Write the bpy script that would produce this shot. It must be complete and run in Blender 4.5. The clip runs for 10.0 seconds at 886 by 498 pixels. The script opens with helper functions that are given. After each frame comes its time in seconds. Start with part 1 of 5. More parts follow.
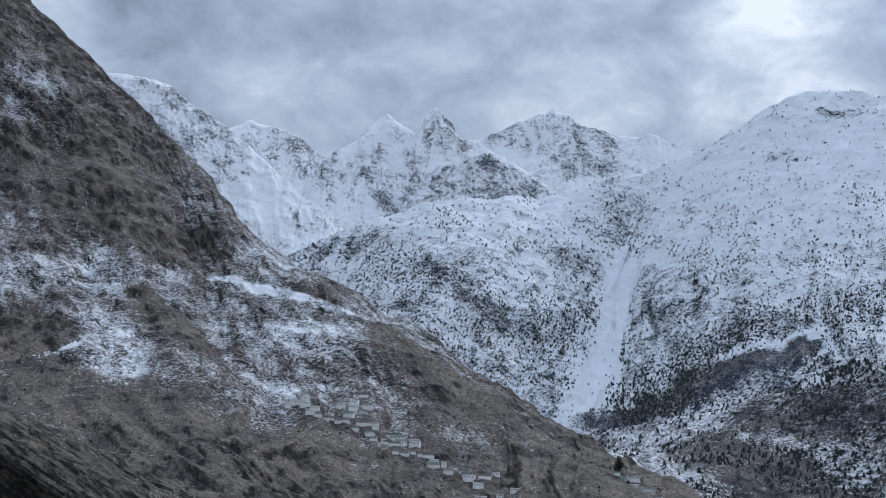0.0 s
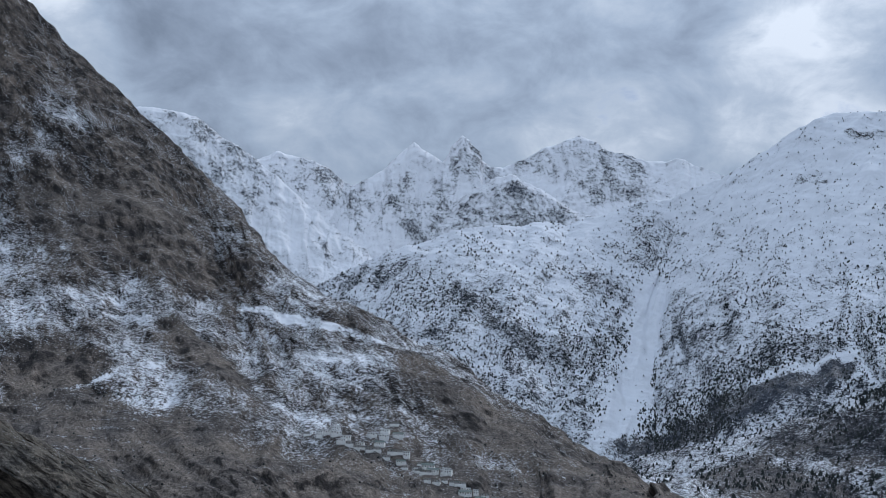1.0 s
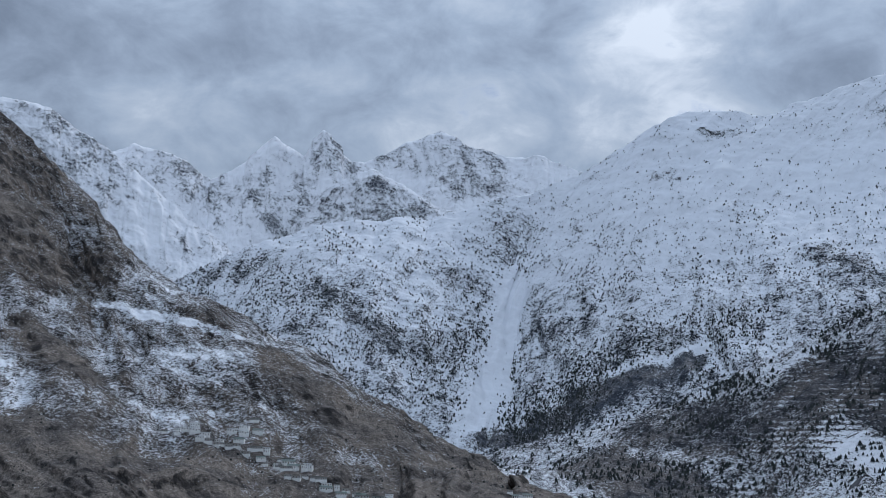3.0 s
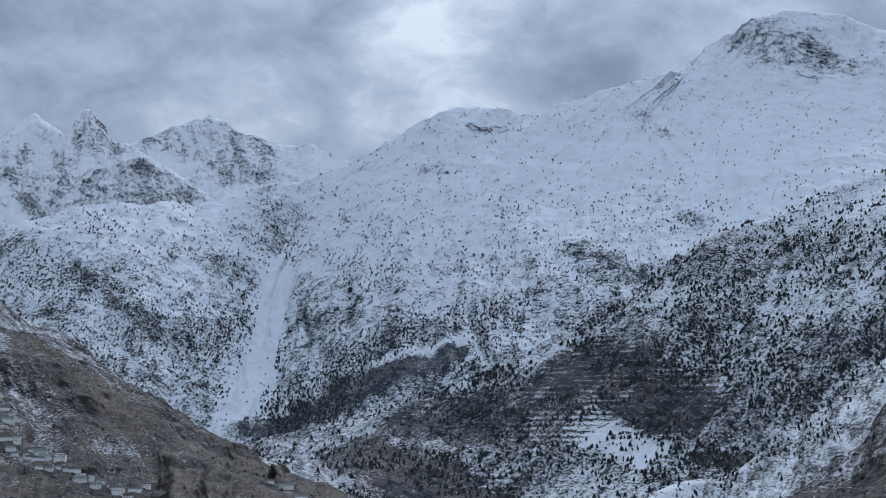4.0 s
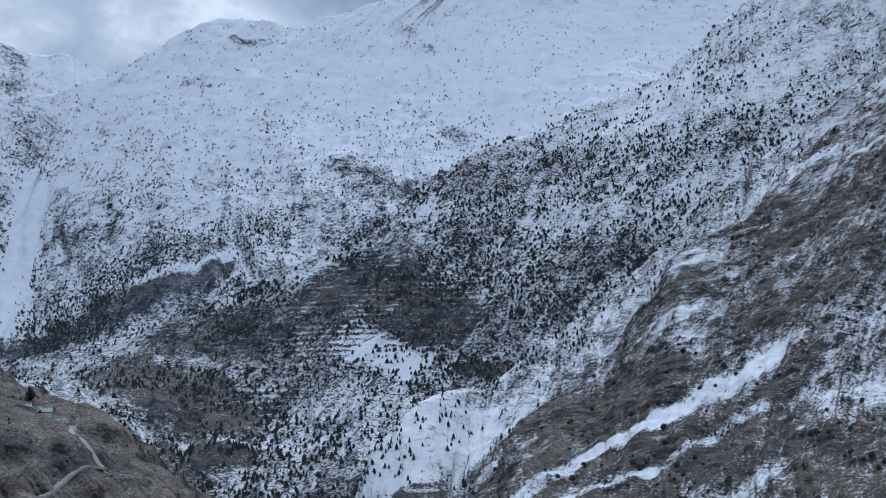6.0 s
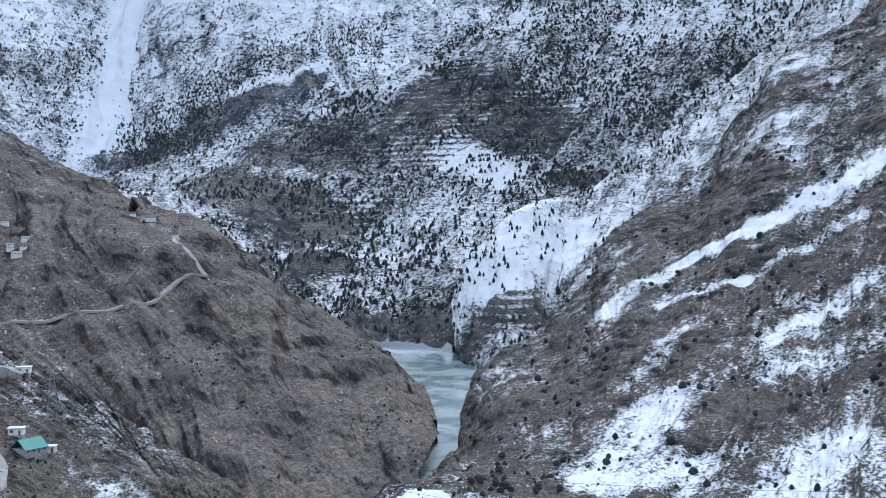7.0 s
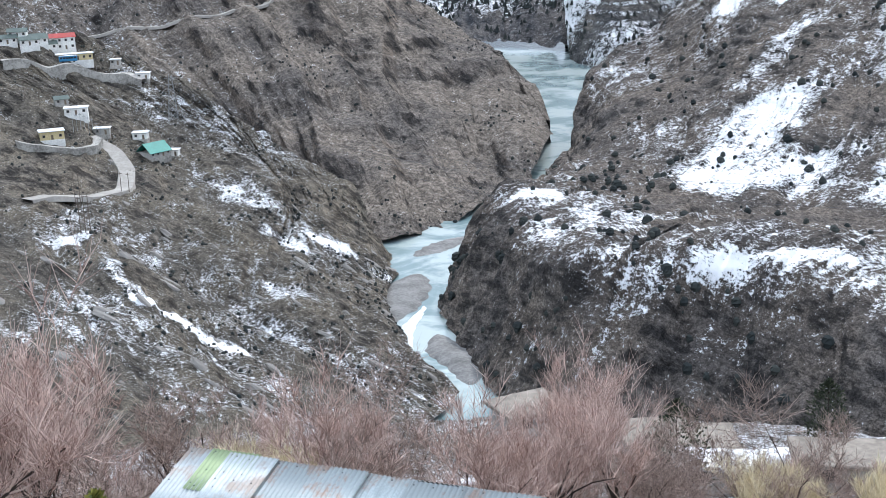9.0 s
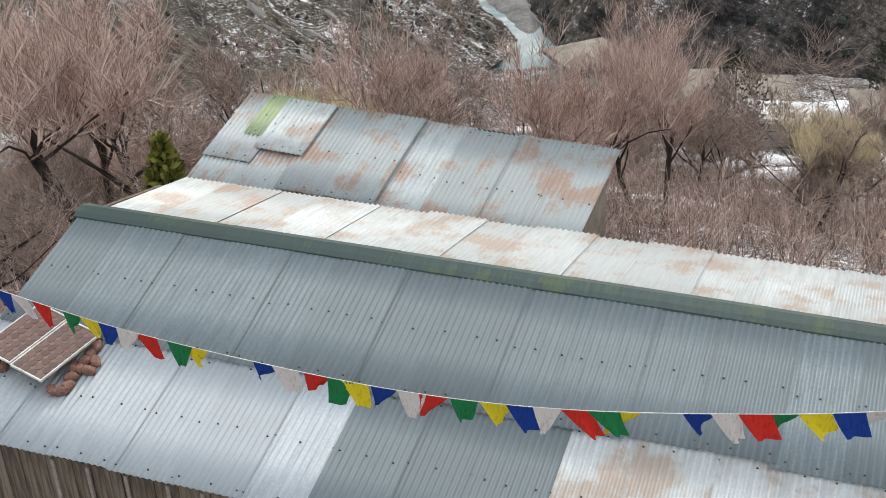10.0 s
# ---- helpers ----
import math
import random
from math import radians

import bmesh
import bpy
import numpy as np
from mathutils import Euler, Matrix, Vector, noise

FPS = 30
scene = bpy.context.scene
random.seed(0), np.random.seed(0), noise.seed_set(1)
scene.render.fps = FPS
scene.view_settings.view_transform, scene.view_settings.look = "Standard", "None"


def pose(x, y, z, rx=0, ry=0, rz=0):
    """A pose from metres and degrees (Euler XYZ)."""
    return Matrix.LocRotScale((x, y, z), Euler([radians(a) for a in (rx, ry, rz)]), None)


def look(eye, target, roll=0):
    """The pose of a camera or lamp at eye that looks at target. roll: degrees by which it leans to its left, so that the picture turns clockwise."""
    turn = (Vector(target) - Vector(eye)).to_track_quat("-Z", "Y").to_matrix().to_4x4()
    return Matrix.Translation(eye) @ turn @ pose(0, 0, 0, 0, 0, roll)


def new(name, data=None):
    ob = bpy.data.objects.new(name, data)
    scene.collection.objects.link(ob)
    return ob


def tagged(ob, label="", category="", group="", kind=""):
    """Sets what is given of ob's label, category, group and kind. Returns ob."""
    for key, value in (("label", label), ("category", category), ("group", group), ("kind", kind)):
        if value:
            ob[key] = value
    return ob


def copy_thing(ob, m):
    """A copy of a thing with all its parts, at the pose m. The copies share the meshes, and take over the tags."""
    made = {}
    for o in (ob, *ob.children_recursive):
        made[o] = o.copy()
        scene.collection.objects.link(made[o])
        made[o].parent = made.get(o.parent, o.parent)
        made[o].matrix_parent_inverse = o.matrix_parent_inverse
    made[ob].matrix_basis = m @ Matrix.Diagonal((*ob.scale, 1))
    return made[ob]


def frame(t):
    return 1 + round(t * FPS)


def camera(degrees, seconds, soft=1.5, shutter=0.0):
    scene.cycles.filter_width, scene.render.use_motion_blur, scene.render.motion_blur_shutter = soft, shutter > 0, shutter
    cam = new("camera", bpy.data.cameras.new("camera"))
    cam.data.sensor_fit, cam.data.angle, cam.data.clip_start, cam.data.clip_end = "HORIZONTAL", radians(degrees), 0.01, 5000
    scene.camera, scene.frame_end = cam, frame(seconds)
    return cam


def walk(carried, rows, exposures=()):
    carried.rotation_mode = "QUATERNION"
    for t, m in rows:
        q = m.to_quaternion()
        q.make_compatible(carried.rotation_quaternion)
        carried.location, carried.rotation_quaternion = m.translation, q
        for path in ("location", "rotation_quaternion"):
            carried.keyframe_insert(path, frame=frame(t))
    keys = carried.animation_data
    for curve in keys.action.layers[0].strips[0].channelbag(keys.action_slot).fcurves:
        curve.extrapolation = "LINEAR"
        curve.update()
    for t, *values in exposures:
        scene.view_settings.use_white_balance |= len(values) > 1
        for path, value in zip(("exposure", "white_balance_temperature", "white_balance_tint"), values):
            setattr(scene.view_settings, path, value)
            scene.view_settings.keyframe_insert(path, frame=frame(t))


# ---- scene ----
cam = camera(37.92, 10.0, soft=0.7)
EYE, TILT, LEAN = 150.0, 9.00, -3.30
# seconds, yaw, pitch, roll of a hand-held phone that turns on the spot
ROWS = [
    (0.0, -0.00, 0.00, 0.00),
    (0.5, 0.55, 0.53, 0.30),
    (1.0, 1.28, 1.24, 0.82),
    (1.5, 1.66, 1.78, 1.33),
    (2.0, 1.12, 1.82, 1.51),
    (2.2, 0.49, 1.72, 1.41),
    (3.3, -7.79, 0.64, 0.46),
    (3.5, -9.91, 0.52, 0.11),
    (4.0, -15.18, 0.43, -0.61),
    (4.5, -19.91, 0.53, -1.17),
    (5.0, -23.54, 0.30, -1.39),
    (5.2, -24.62, 0.05, -1.38),
    (6.3, -25.08, -5.43, -0.50),
    (6.5, -24.11, -7.19, -0.30),
    (7.0, -21.48, -11.68, 0.26),
    (7.5, -19.56, -15.72, 0.75),
    (8.0, -18.64, -18.68, 1.33),
    (8.5, -18.14, -21.00, 1.88),
    (9.0, -16.99, -24.81, 2.50),
    (9.5, -15.48, -32.38, 2.98),
    (10.0, -14.48, -40.21, 3.28),
]
walk(cam, [(t, pose(0, 0, EYE, TILT, LEAN, 0) @ pose(0, 0, 0, 90 + pitch, roll, yaw)) for t, yaw, pitch, roll in ROWS],
     [(0.0, -0.36, 5500, 10), (1.5, -0.56, 5450, 10), (3.5, -0.55, 5400, 10), (5.0, -0.68, 5300, 10), (6.5, -0.1, 5300, 10), (7.5, 0.38, 5450, 10), (9.0, 0.66, 5850, 10), (10.0, 0.26, 6700, 10)])


# ---- sky, sun ----
SUN_AZIMUTH, SUN_HEIGHT = 34.0, 36.0
world = bpy.data.worlds.new("sky")
scene.world = world
world.use_nodes = True
wn, wl = world.node_tree.nodes, world.node_tree.links
wn.clear()


def wnode(kind, **values):
    n = wn.new(kind)
    for key, value in values.items():
        if key in n.inputs:
            n.inputs[key].default_value = value
    return n


def wramp(stops, source):
    r = wn.new("ShaderNodeValToRGB")
    while len(r.color_ramp.elements) < len(stops):
        r.color_ramp.elements.new(0.5)
    for e, (at_, c) in zip(r.color_ramp.elements, stops):
        e.position, e.color = at_, (*c, 1)
    wl.new(source, r.inputs[0])
    return r.outputs[0]


def wmix(fac, a, b):
    m = wn.new("ShaderNodeMix")
    m.data_type = "RGBA"
    for key, v in ((0, fac), (6, a), (7, b)):
        if isinstance(v, (float, tuple)):
            m.inputs[key].default_value = v
        else:
            wl.new(v, m.inputs[key])
    return m.outputs[2]


def wmath(op, a, b=0.0, c=0.0):
    m = wn.new("ShaderNodeMath")
    m.operation = op
    for i, v in enumerate((a, b, c)):
        if isinstance(v, (int, float)):
            m.inputs[i].default_value = v
        else:
            wl.new(v, m.inputs[i])
    return m.outputs[0]


sky = wn.new("ShaderNodeTexSky")
sky.sky_type, sky.sun_disc = "NISHITA", False
sky.sun_elevation, sky.sun_rotation = radians(SUN_HEIGHT), radians(SUN_AZIMUTH)
sky.altitude, sky.dust_density = 3000, 1.5
way = wn.new("ShaderNodeTexCoord").outputs["Generated"]
skew = wn.new("ShaderNodeMapping")
skew.inputs["Scale"].default_value = (1.0, 1.0, 1.5)
wl.new(way, skew.inputs[0])
puffs = wnode("ShaderNodeTexNoise", Scale=5.0, Detail=9.0, Roughness=0.52, Distortion=0.25)
wl.new(skew.outputs[0], puffs.inputs["Vector"])
wisps = wnode("ShaderNodeTexNoise", Scale=16.0, Detail=8.0, Roughness=0.6, Distortion=0.4)
wl.new(skew.outputs[0], wisps.inputs["Vector"])


def nearness(azimuth, height, power):
    """1 towards a part of the sky, falling off round it."""
    a, h = radians(azimuth), radians(height)
    dot = wn.new("ShaderNodeVectorMath")
    dot.operation = "DOT_PRODUCT"
    dot.inputs[1].default_value = (math.sin(a) * math.cos(h), math.cos(a) * math.cos(h), math.sin(h))
    wl.new(way, dot.inputs[0])
    return wmath("POWER", wmath("MAXIMUM", dot.outputs["Value"], 0.0), power)


# the cloud is thinnest before the veiled sun and heaviest beside it
body = wmath("ADD", wmath("MULTIPLY", puffs.outputs[0], 0.70), wmath("MULTIPLY", wisps.outputs[0], 0.30))
shape = wmath("MULTIPLY_ADD", wmath("SUBTRACT", body, 0.5), 1.7, 0.5)
lit = wmath("MULTIPLY_ADD", nearness(13.6, 19.8, 2200.0), 0.13, shape)
lit = wmath("MULTIPLY_ADD", nearness(12.0, 15.0, 200.0), 0.05, lit)
lit = wmath("MULTIPLY_ADD", nearness(5.0, 18.6, 420.0), -0.13, lit)
lit = wmath("MULTIPLY_ADD", nearness(20.0, 19.5, 500.0), -0.09, lit)
lit = wmath("MULTIPLY_ADD", nearness(-14.0, 14.0, 60.0), 0.06, lit)
lit = wmath("MULTIPLY_ADD", nearness(37.5, 19.5, 900.0), 0.22, lit)
cloud = wramp([(0.28, (0.31, 0.34, 0.38)), (0.42, (0.45, 0.49, 0.54)), (0.52, (0.58, 0.63, 0.68)), (0.62, (0.74, 0.77, 0.79)), (0.76, (1.15, 1.13, 1.08))], lit)
# clear blue between the clouds
blue = wn.new("ShaderNodeVectorMath")
blue.operation = "SCALE"
blue.inputs["Scale"].default_value = 0.085
wl.new(sky.outputs[0], blue.inputs[0])
gap = wmath("MULTIPLY_ADD", nearness(39.3, 20.0, 1300.0), 1.35, wmath("MULTIPLY_ADD", wmath("SUBTRACT", body, 0.5), 4.5, 0.5))
hole = wn.new("ShaderNodeMapRange")
hole.interpolation_type = "SMOOTHSTEP"
hole.inputs[1].default_value, hole.inputs[2].default_value = 0.95, 1.45
wl.new(gap, hole.inputs[0])
thin = wmath("MAXIMUM", hole.outputs[0], 0.10)
mixed = wmix(thin, cloud, blue.outputs[0])
# an overcast sky is brighter overhead than at the horizon
rise = wn.new("ShaderNodeSeparateXYZ")
wl.new(way, rise.inputs[0])
gain = wn.new("ShaderNodeVectorMath")
gain.operation = "SCALE"
wl.new(mixed, gain.inputs[0])
wl.new(wmath("MULTIPLY_ADD", wmath("MAXIMUM", rise.outputs[2], 0.0), 1.35, 0.66), gain.inputs["Scale"])
mixed = gain.outputs[0]
back = wn.new("ShaderNodeBackground")
wl.new(mixed, back.inputs[0])
back.inputs[1].default_value = 1.0
wo = wn.new("ShaderNodeOutputWorld")
wl.new(back.outputs[0], wo.inputs[0])

sun = new("sun", bpy.data.lights.new("sun", "SUN"))
sun.data.energy, sun.data.angle, sun.data.color = 1.8, radians(2.0), (1.0, 0.93, 0.84)
a_, h_ = radians(SUN_AZIMUTH), radians(SUN_HEIGHT)
sun.matrix_world = look((0, 0, 900), (-900 * math.sin(a_) * math.cos(h_), -900 * math.cos(a_) * math.cos(h_), 900 - 900 * math.sin(h_)))

# ---- materials ----
class Mat:
    """A node material in short form."""

    def __init__(self, name, rough=0.8, metal=0.0, spec=0.3):
        self.m = bpy.data.materials.new(name)
        self.m.use_nodes = True
        self.t = self.m.node_tree
        self.b = self.t.nodes["Principled BSDF"]
        self.b.inputs["Roughness"].default_value = rough
        self.b.inputs["Metallic"].default_value = metal
        self.b.inputs["Specular IOR Level"].default_value = spec
        self._tc = None

    def n(self, kind):
        return self.t.nodes.new(kind)

    def put(self, v, socket):
        if isinstance(v, (int, float)):
            socket.default_value = v
        elif isinstance(v, tuple):
            socket.default_value = (*v, 1) if len(v) == 3 and socket.type == "RGBA" else v
        else:
            self.t.links.new(v, socket)

    def coords(self, which="Object", scale=(1, 1, 1), turn=(0, 0, 0)):
        if self._tc is None:
            self._tc = self.n("ShaderNodeTexCoord")
        mp = self.n("ShaderNodeMapping")
        mp.inputs["Scale"].default_value = scale
        mp.inputs["Rotation"].default_value = turn
        self.t.links.new(self._tc.outputs[which], mp.inputs[0])
        return mp.outputs[0]

    def noise(self, vec, scale, detail=6, rough=0.55, dist=0.0):
        t = self.n("ShaderNodeTexNoise")
        self.t.links.new(vec, t.inputs["Vector"])
        t.inputs["Scale"].default_value, t.inputs["Detail"].default_value = scale, detail
        t.inputs["Roughness"].default_value, t.inputs["Distortion"].default_value = rough, dist
        return t.outputs[0]

    def voronoi(self, vec, scale, out="Distance", feature="F1"):
        t = self.n("ShaderNodeTexVoronoi")
        t.feature = feature
        self.t.links.new(vec, t.inputs["Vector"])
        t.inputs["Scale"].default_value = scale
        return t.outputs[out]

    def wave(self, vec, scale, dist=0.0, detail=2.0, axis="X"):
        t = self.n("ShaderNodeTexWave")
        t.bands_direction = axis
        self.t.links.new(vec, t.inputs["Vector"])
        t.inputs["Scale"].default_value, t.inputs["Distortion"].default_value, t.inputs["Detail"].default_value = scale, dist, detail
        return t.outputs["Fac"]

    def math(self, op, a, b=0.0, c=0.0):
        m = self.n("ShaderNodeMath")
        m.operation = op
        for i, v in enumerate((a, b, c)):
            self.put(v, m.inputs[i])
        return m.outputs[0]

    def add(self, *terms):
        """The sum of pairs (value, weight)."""
        s = 0.0
        for v, w in terms:
            s = self.math("MULTIPLY_ADD", v, w, s)
        return s

    def step(self, v, lo, hi):
        m = self.n("ShaderNodeMapRange")
        m.interpolation_type = "SMOOTHSTEP"
        self.put(v, m.inputs[0])
        self.put(lo, m.inputs[1])
        self.put(hi, m.inputs[2])
        return m.outputs[0]

    def mix(self, fac, a, b, kind="MIX"):
        m = self.n("ShaderNodeMix")
        m.data_type, m.blend_type = "RGBA", kind
        for key, v in ((0, fac), (6, a), (7, b)):
            self.put(v, m.inputs[key])
        return m.outputs[2]

    def attr(self, name, out="Fac"):
        t = self.n("ShaderNodeAttribute")
        t.attribute_name = name
        return t.outputs[out]

    def random(self):
        return self.n("ShaderNodeObjectInfo").outputs["Random"]

    def island(self):
        return self.n("ShaderNodeNewGeometry").outputs["Random Per Island"]

    def up(self):
        g = self.n("ShaderNodeNewGeometry")
        s = self.n("ShaderNodeSeparateXYZ")
        self.t.links.new(g.outputs["Normal"], s.inputs[0])
        return s.outputs[2]

    def done(self, colour, bump=None, depth=0.1, strength=1.0, rough=None):
        self.put(colour, self.b.inputs["Base Color"])
        if rough is not None:
            self.put(rough, self.b.inputs["Roughness"])
        if bump is not None:
            k = self.n("ShaderNodeBump")
            k.inputs["Distance"].default_value, k.inputs["Strength"].default_value = depth, strength
            self.t.links.new(bump, k.inputs["Height"])
            self.t.links.new(k.outputs[0], self.b.inputs["Normal"])
        return self.m


def mountain_mat(name, dark, light, soil, cover, grain=0.02, fall=1.0, patch=0.004, soft=0.05, white=(0.86, 0.87, 0.9), deep=3.0, steep=0.4, speck=0.5, tier=0.04, dots=1.0, broad=1.0, across=(0.59, 0.18, 0.78), crags=0.0):
    """Rock, soil and snow. cover: above 0 snow prevails, below 0 bare ground; grain: the fineness of the mottling per metre; across: the way across the rock layers; crags: more or less bare rock."""
    k = Mat(name, rough=0.9, spec=0.15)
    ob = k.coords("Object")
    dot = k.n("ShaderNodeVectorMath")
    dot.operation = "DOT_PRODUCT"
    dot.inputs[1].default_value = across
    k.t.links.new(ob, dot.inputs[0])
    tall = k.n("ShaderNodeVectorMath")
    tall.operation = "SCALE"
    tall.inputs[0].default_value = across
    k.put(k.math("MULTIPLY", dot.outputs["Value"], 1.3), tall.inputs["Scale"])
    lain = k.n("ShaderNodeVectorMath")
    lain.operation = "MULTIPLY_ADD"
    k.t.links.new(ob, lain.inputs[0])
    lain.inputs[1].default_value = (0.6, 0.6, 0.6)
    k.t.links.new(tall.outputs[0], lain.inputs[2])
    beds = lain.outputs[0]
    big = k.noise(ob, patch, 4, 0.55, 0.4)
    mid = k.noise(ob, grain * 0.25, 5, 0.6, 0.3)
    fine = k.noise(ob, grain, 6, 0.68)
    runs = k.noise(k.coords("UV", (1.0, 0.42, 1.0)), grain * 0.7, 6, 0.62, 0.25)
    rills = k.noise(ob, grain * 2.6, 6, 0.72, 0.2)
    blocks = k.noise(beds, grain * 0.9, 7, 0.68, 0.2)
    pits = k.noise(ob, grain * 5.0, 4, 0.75)
    grit = k.noise(ob, grain * 15.0, 3, 0.8)
    up = k.up()
    crack = k.step(k.voronoi(beds, grain * 0.9, "Distance", "DISTANCE_TO_EDGE"), 0.0, 0.10)
    rock = k.mix(k.step(k.add((fine, 0.15), (rills, 0.2), (blocks, 0.65)), 0.42, 0.62), dark, light)
    earth = k.mix(k.step(k.add((rills, 0.35), (runs, 0.1), (fine, 0.25), (pits, 0.3)), 0.42, 0.58), tuple(c * 0.62 for c in soil), tuple(c * 1.12 for c in soil))
    bare = k.step(k.add((big, 0.4), (mid, 0.4), (blocks, 0.2), (up, 0.35)), 0.73 + crags, 0.80 + crags)
    ground = k.mix(bare, rock, earth)
    ground = k.mix(1.0, ground, k.mix(k.step(mid, 0.35, 0.65), (0.74, 0.76, 0.80), (1.24, 1.21, 1.16)), "MULTIPLY")
    ground = k.mix(1.0, ground, k.mix(k.step(k.add((grit, 0.6), (pits, 0.4)), 0.40, 0.60), (0.48, 0.48, 0.48), (1.55, 1.55, 1.55)), "MULTIPLY")
    tread = k.wave(k.coords("Object", (0.3, 0.3, 1.0)), tier, 3.0, 3.0, "Z")
    treads = k.math("MULTIPLY", k.attr("terraced"), k.math("SUBTRACT", tread, 0.62))
    middle = -0.5 * (broad * 1.4 + 1.8 * fall + speck + 0.6 + dots * 3.9) - 0.78 * steep
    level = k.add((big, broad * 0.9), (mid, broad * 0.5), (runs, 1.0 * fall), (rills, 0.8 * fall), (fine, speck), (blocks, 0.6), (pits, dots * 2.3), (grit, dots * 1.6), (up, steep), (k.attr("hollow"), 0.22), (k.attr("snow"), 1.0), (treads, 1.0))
    level = k.math("ADD", level, middle + cover)
    snow = k.step(level, -soft, soft)
    colour = k.mix(snow, ground, k.mix(k.step(mid, 0.3, 0.7), tuple(c * 0.94 for c in white), white))
    relief = k.add((fine, 0.6), (runs, 0.12), (rills, 0.4), (blocks, 0.9), (pits, 0.35), (grit, 0.14), (crack, 0.10))
    return k.done(colour, k.math("MULTIPLY", relief, k.math("SUBTRACT", 1.0, k.math("MULTIPLY", snow, 0.72))), deep, 1.0)


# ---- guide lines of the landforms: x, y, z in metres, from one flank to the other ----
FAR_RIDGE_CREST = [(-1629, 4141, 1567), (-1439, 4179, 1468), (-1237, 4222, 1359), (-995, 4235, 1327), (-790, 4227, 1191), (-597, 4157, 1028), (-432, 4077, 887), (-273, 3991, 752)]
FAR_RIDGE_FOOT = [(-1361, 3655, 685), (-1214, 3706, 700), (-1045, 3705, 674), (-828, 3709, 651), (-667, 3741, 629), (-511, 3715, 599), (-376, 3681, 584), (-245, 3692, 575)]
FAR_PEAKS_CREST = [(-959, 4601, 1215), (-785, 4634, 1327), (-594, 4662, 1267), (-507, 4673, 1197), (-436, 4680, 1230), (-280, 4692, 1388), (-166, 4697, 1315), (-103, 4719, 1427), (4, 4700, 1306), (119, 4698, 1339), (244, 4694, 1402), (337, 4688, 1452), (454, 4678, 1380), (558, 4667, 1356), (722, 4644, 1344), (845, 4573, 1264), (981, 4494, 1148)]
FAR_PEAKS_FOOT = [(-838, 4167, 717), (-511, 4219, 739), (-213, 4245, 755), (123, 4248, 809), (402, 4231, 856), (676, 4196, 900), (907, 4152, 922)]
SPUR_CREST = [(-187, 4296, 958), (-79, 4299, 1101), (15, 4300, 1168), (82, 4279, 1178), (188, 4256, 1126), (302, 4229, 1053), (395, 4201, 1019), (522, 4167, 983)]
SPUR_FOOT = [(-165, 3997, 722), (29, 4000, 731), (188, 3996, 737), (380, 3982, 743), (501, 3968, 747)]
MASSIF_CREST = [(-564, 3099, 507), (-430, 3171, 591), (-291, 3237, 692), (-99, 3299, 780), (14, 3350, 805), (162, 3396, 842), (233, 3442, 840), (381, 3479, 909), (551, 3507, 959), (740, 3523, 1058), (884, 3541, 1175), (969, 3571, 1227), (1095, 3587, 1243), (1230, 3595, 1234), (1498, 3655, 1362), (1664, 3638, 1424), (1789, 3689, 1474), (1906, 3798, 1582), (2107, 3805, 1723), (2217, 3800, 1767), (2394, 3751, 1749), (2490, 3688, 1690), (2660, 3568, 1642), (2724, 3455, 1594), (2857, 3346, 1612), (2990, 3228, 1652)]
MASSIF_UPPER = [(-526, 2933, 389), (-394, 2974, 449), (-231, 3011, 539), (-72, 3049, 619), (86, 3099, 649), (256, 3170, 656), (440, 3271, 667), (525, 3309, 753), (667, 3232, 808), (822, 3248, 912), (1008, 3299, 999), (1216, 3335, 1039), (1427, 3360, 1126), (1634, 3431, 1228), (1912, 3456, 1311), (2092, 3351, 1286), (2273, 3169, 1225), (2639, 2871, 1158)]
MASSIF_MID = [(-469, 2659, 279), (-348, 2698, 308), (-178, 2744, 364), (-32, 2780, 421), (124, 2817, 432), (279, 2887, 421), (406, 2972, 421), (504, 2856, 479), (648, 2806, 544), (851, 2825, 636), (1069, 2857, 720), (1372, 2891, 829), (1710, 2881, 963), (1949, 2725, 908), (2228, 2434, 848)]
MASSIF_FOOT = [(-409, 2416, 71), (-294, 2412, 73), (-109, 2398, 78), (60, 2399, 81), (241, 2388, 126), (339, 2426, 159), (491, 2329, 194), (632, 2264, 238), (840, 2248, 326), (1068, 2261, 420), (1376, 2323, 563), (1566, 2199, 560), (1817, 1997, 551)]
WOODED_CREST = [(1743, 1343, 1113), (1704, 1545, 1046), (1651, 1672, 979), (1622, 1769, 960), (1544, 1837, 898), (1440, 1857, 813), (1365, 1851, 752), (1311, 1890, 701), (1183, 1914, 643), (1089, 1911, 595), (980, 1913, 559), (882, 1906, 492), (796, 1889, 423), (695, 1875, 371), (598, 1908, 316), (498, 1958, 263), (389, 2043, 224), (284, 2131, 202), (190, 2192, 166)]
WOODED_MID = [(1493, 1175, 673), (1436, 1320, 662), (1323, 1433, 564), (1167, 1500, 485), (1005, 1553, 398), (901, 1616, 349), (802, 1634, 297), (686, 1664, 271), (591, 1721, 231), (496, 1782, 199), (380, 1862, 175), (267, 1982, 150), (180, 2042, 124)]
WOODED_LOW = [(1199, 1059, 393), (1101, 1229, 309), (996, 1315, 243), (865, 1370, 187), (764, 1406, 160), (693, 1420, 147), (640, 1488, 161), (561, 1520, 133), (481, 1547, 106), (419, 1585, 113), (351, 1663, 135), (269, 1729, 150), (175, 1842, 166)]
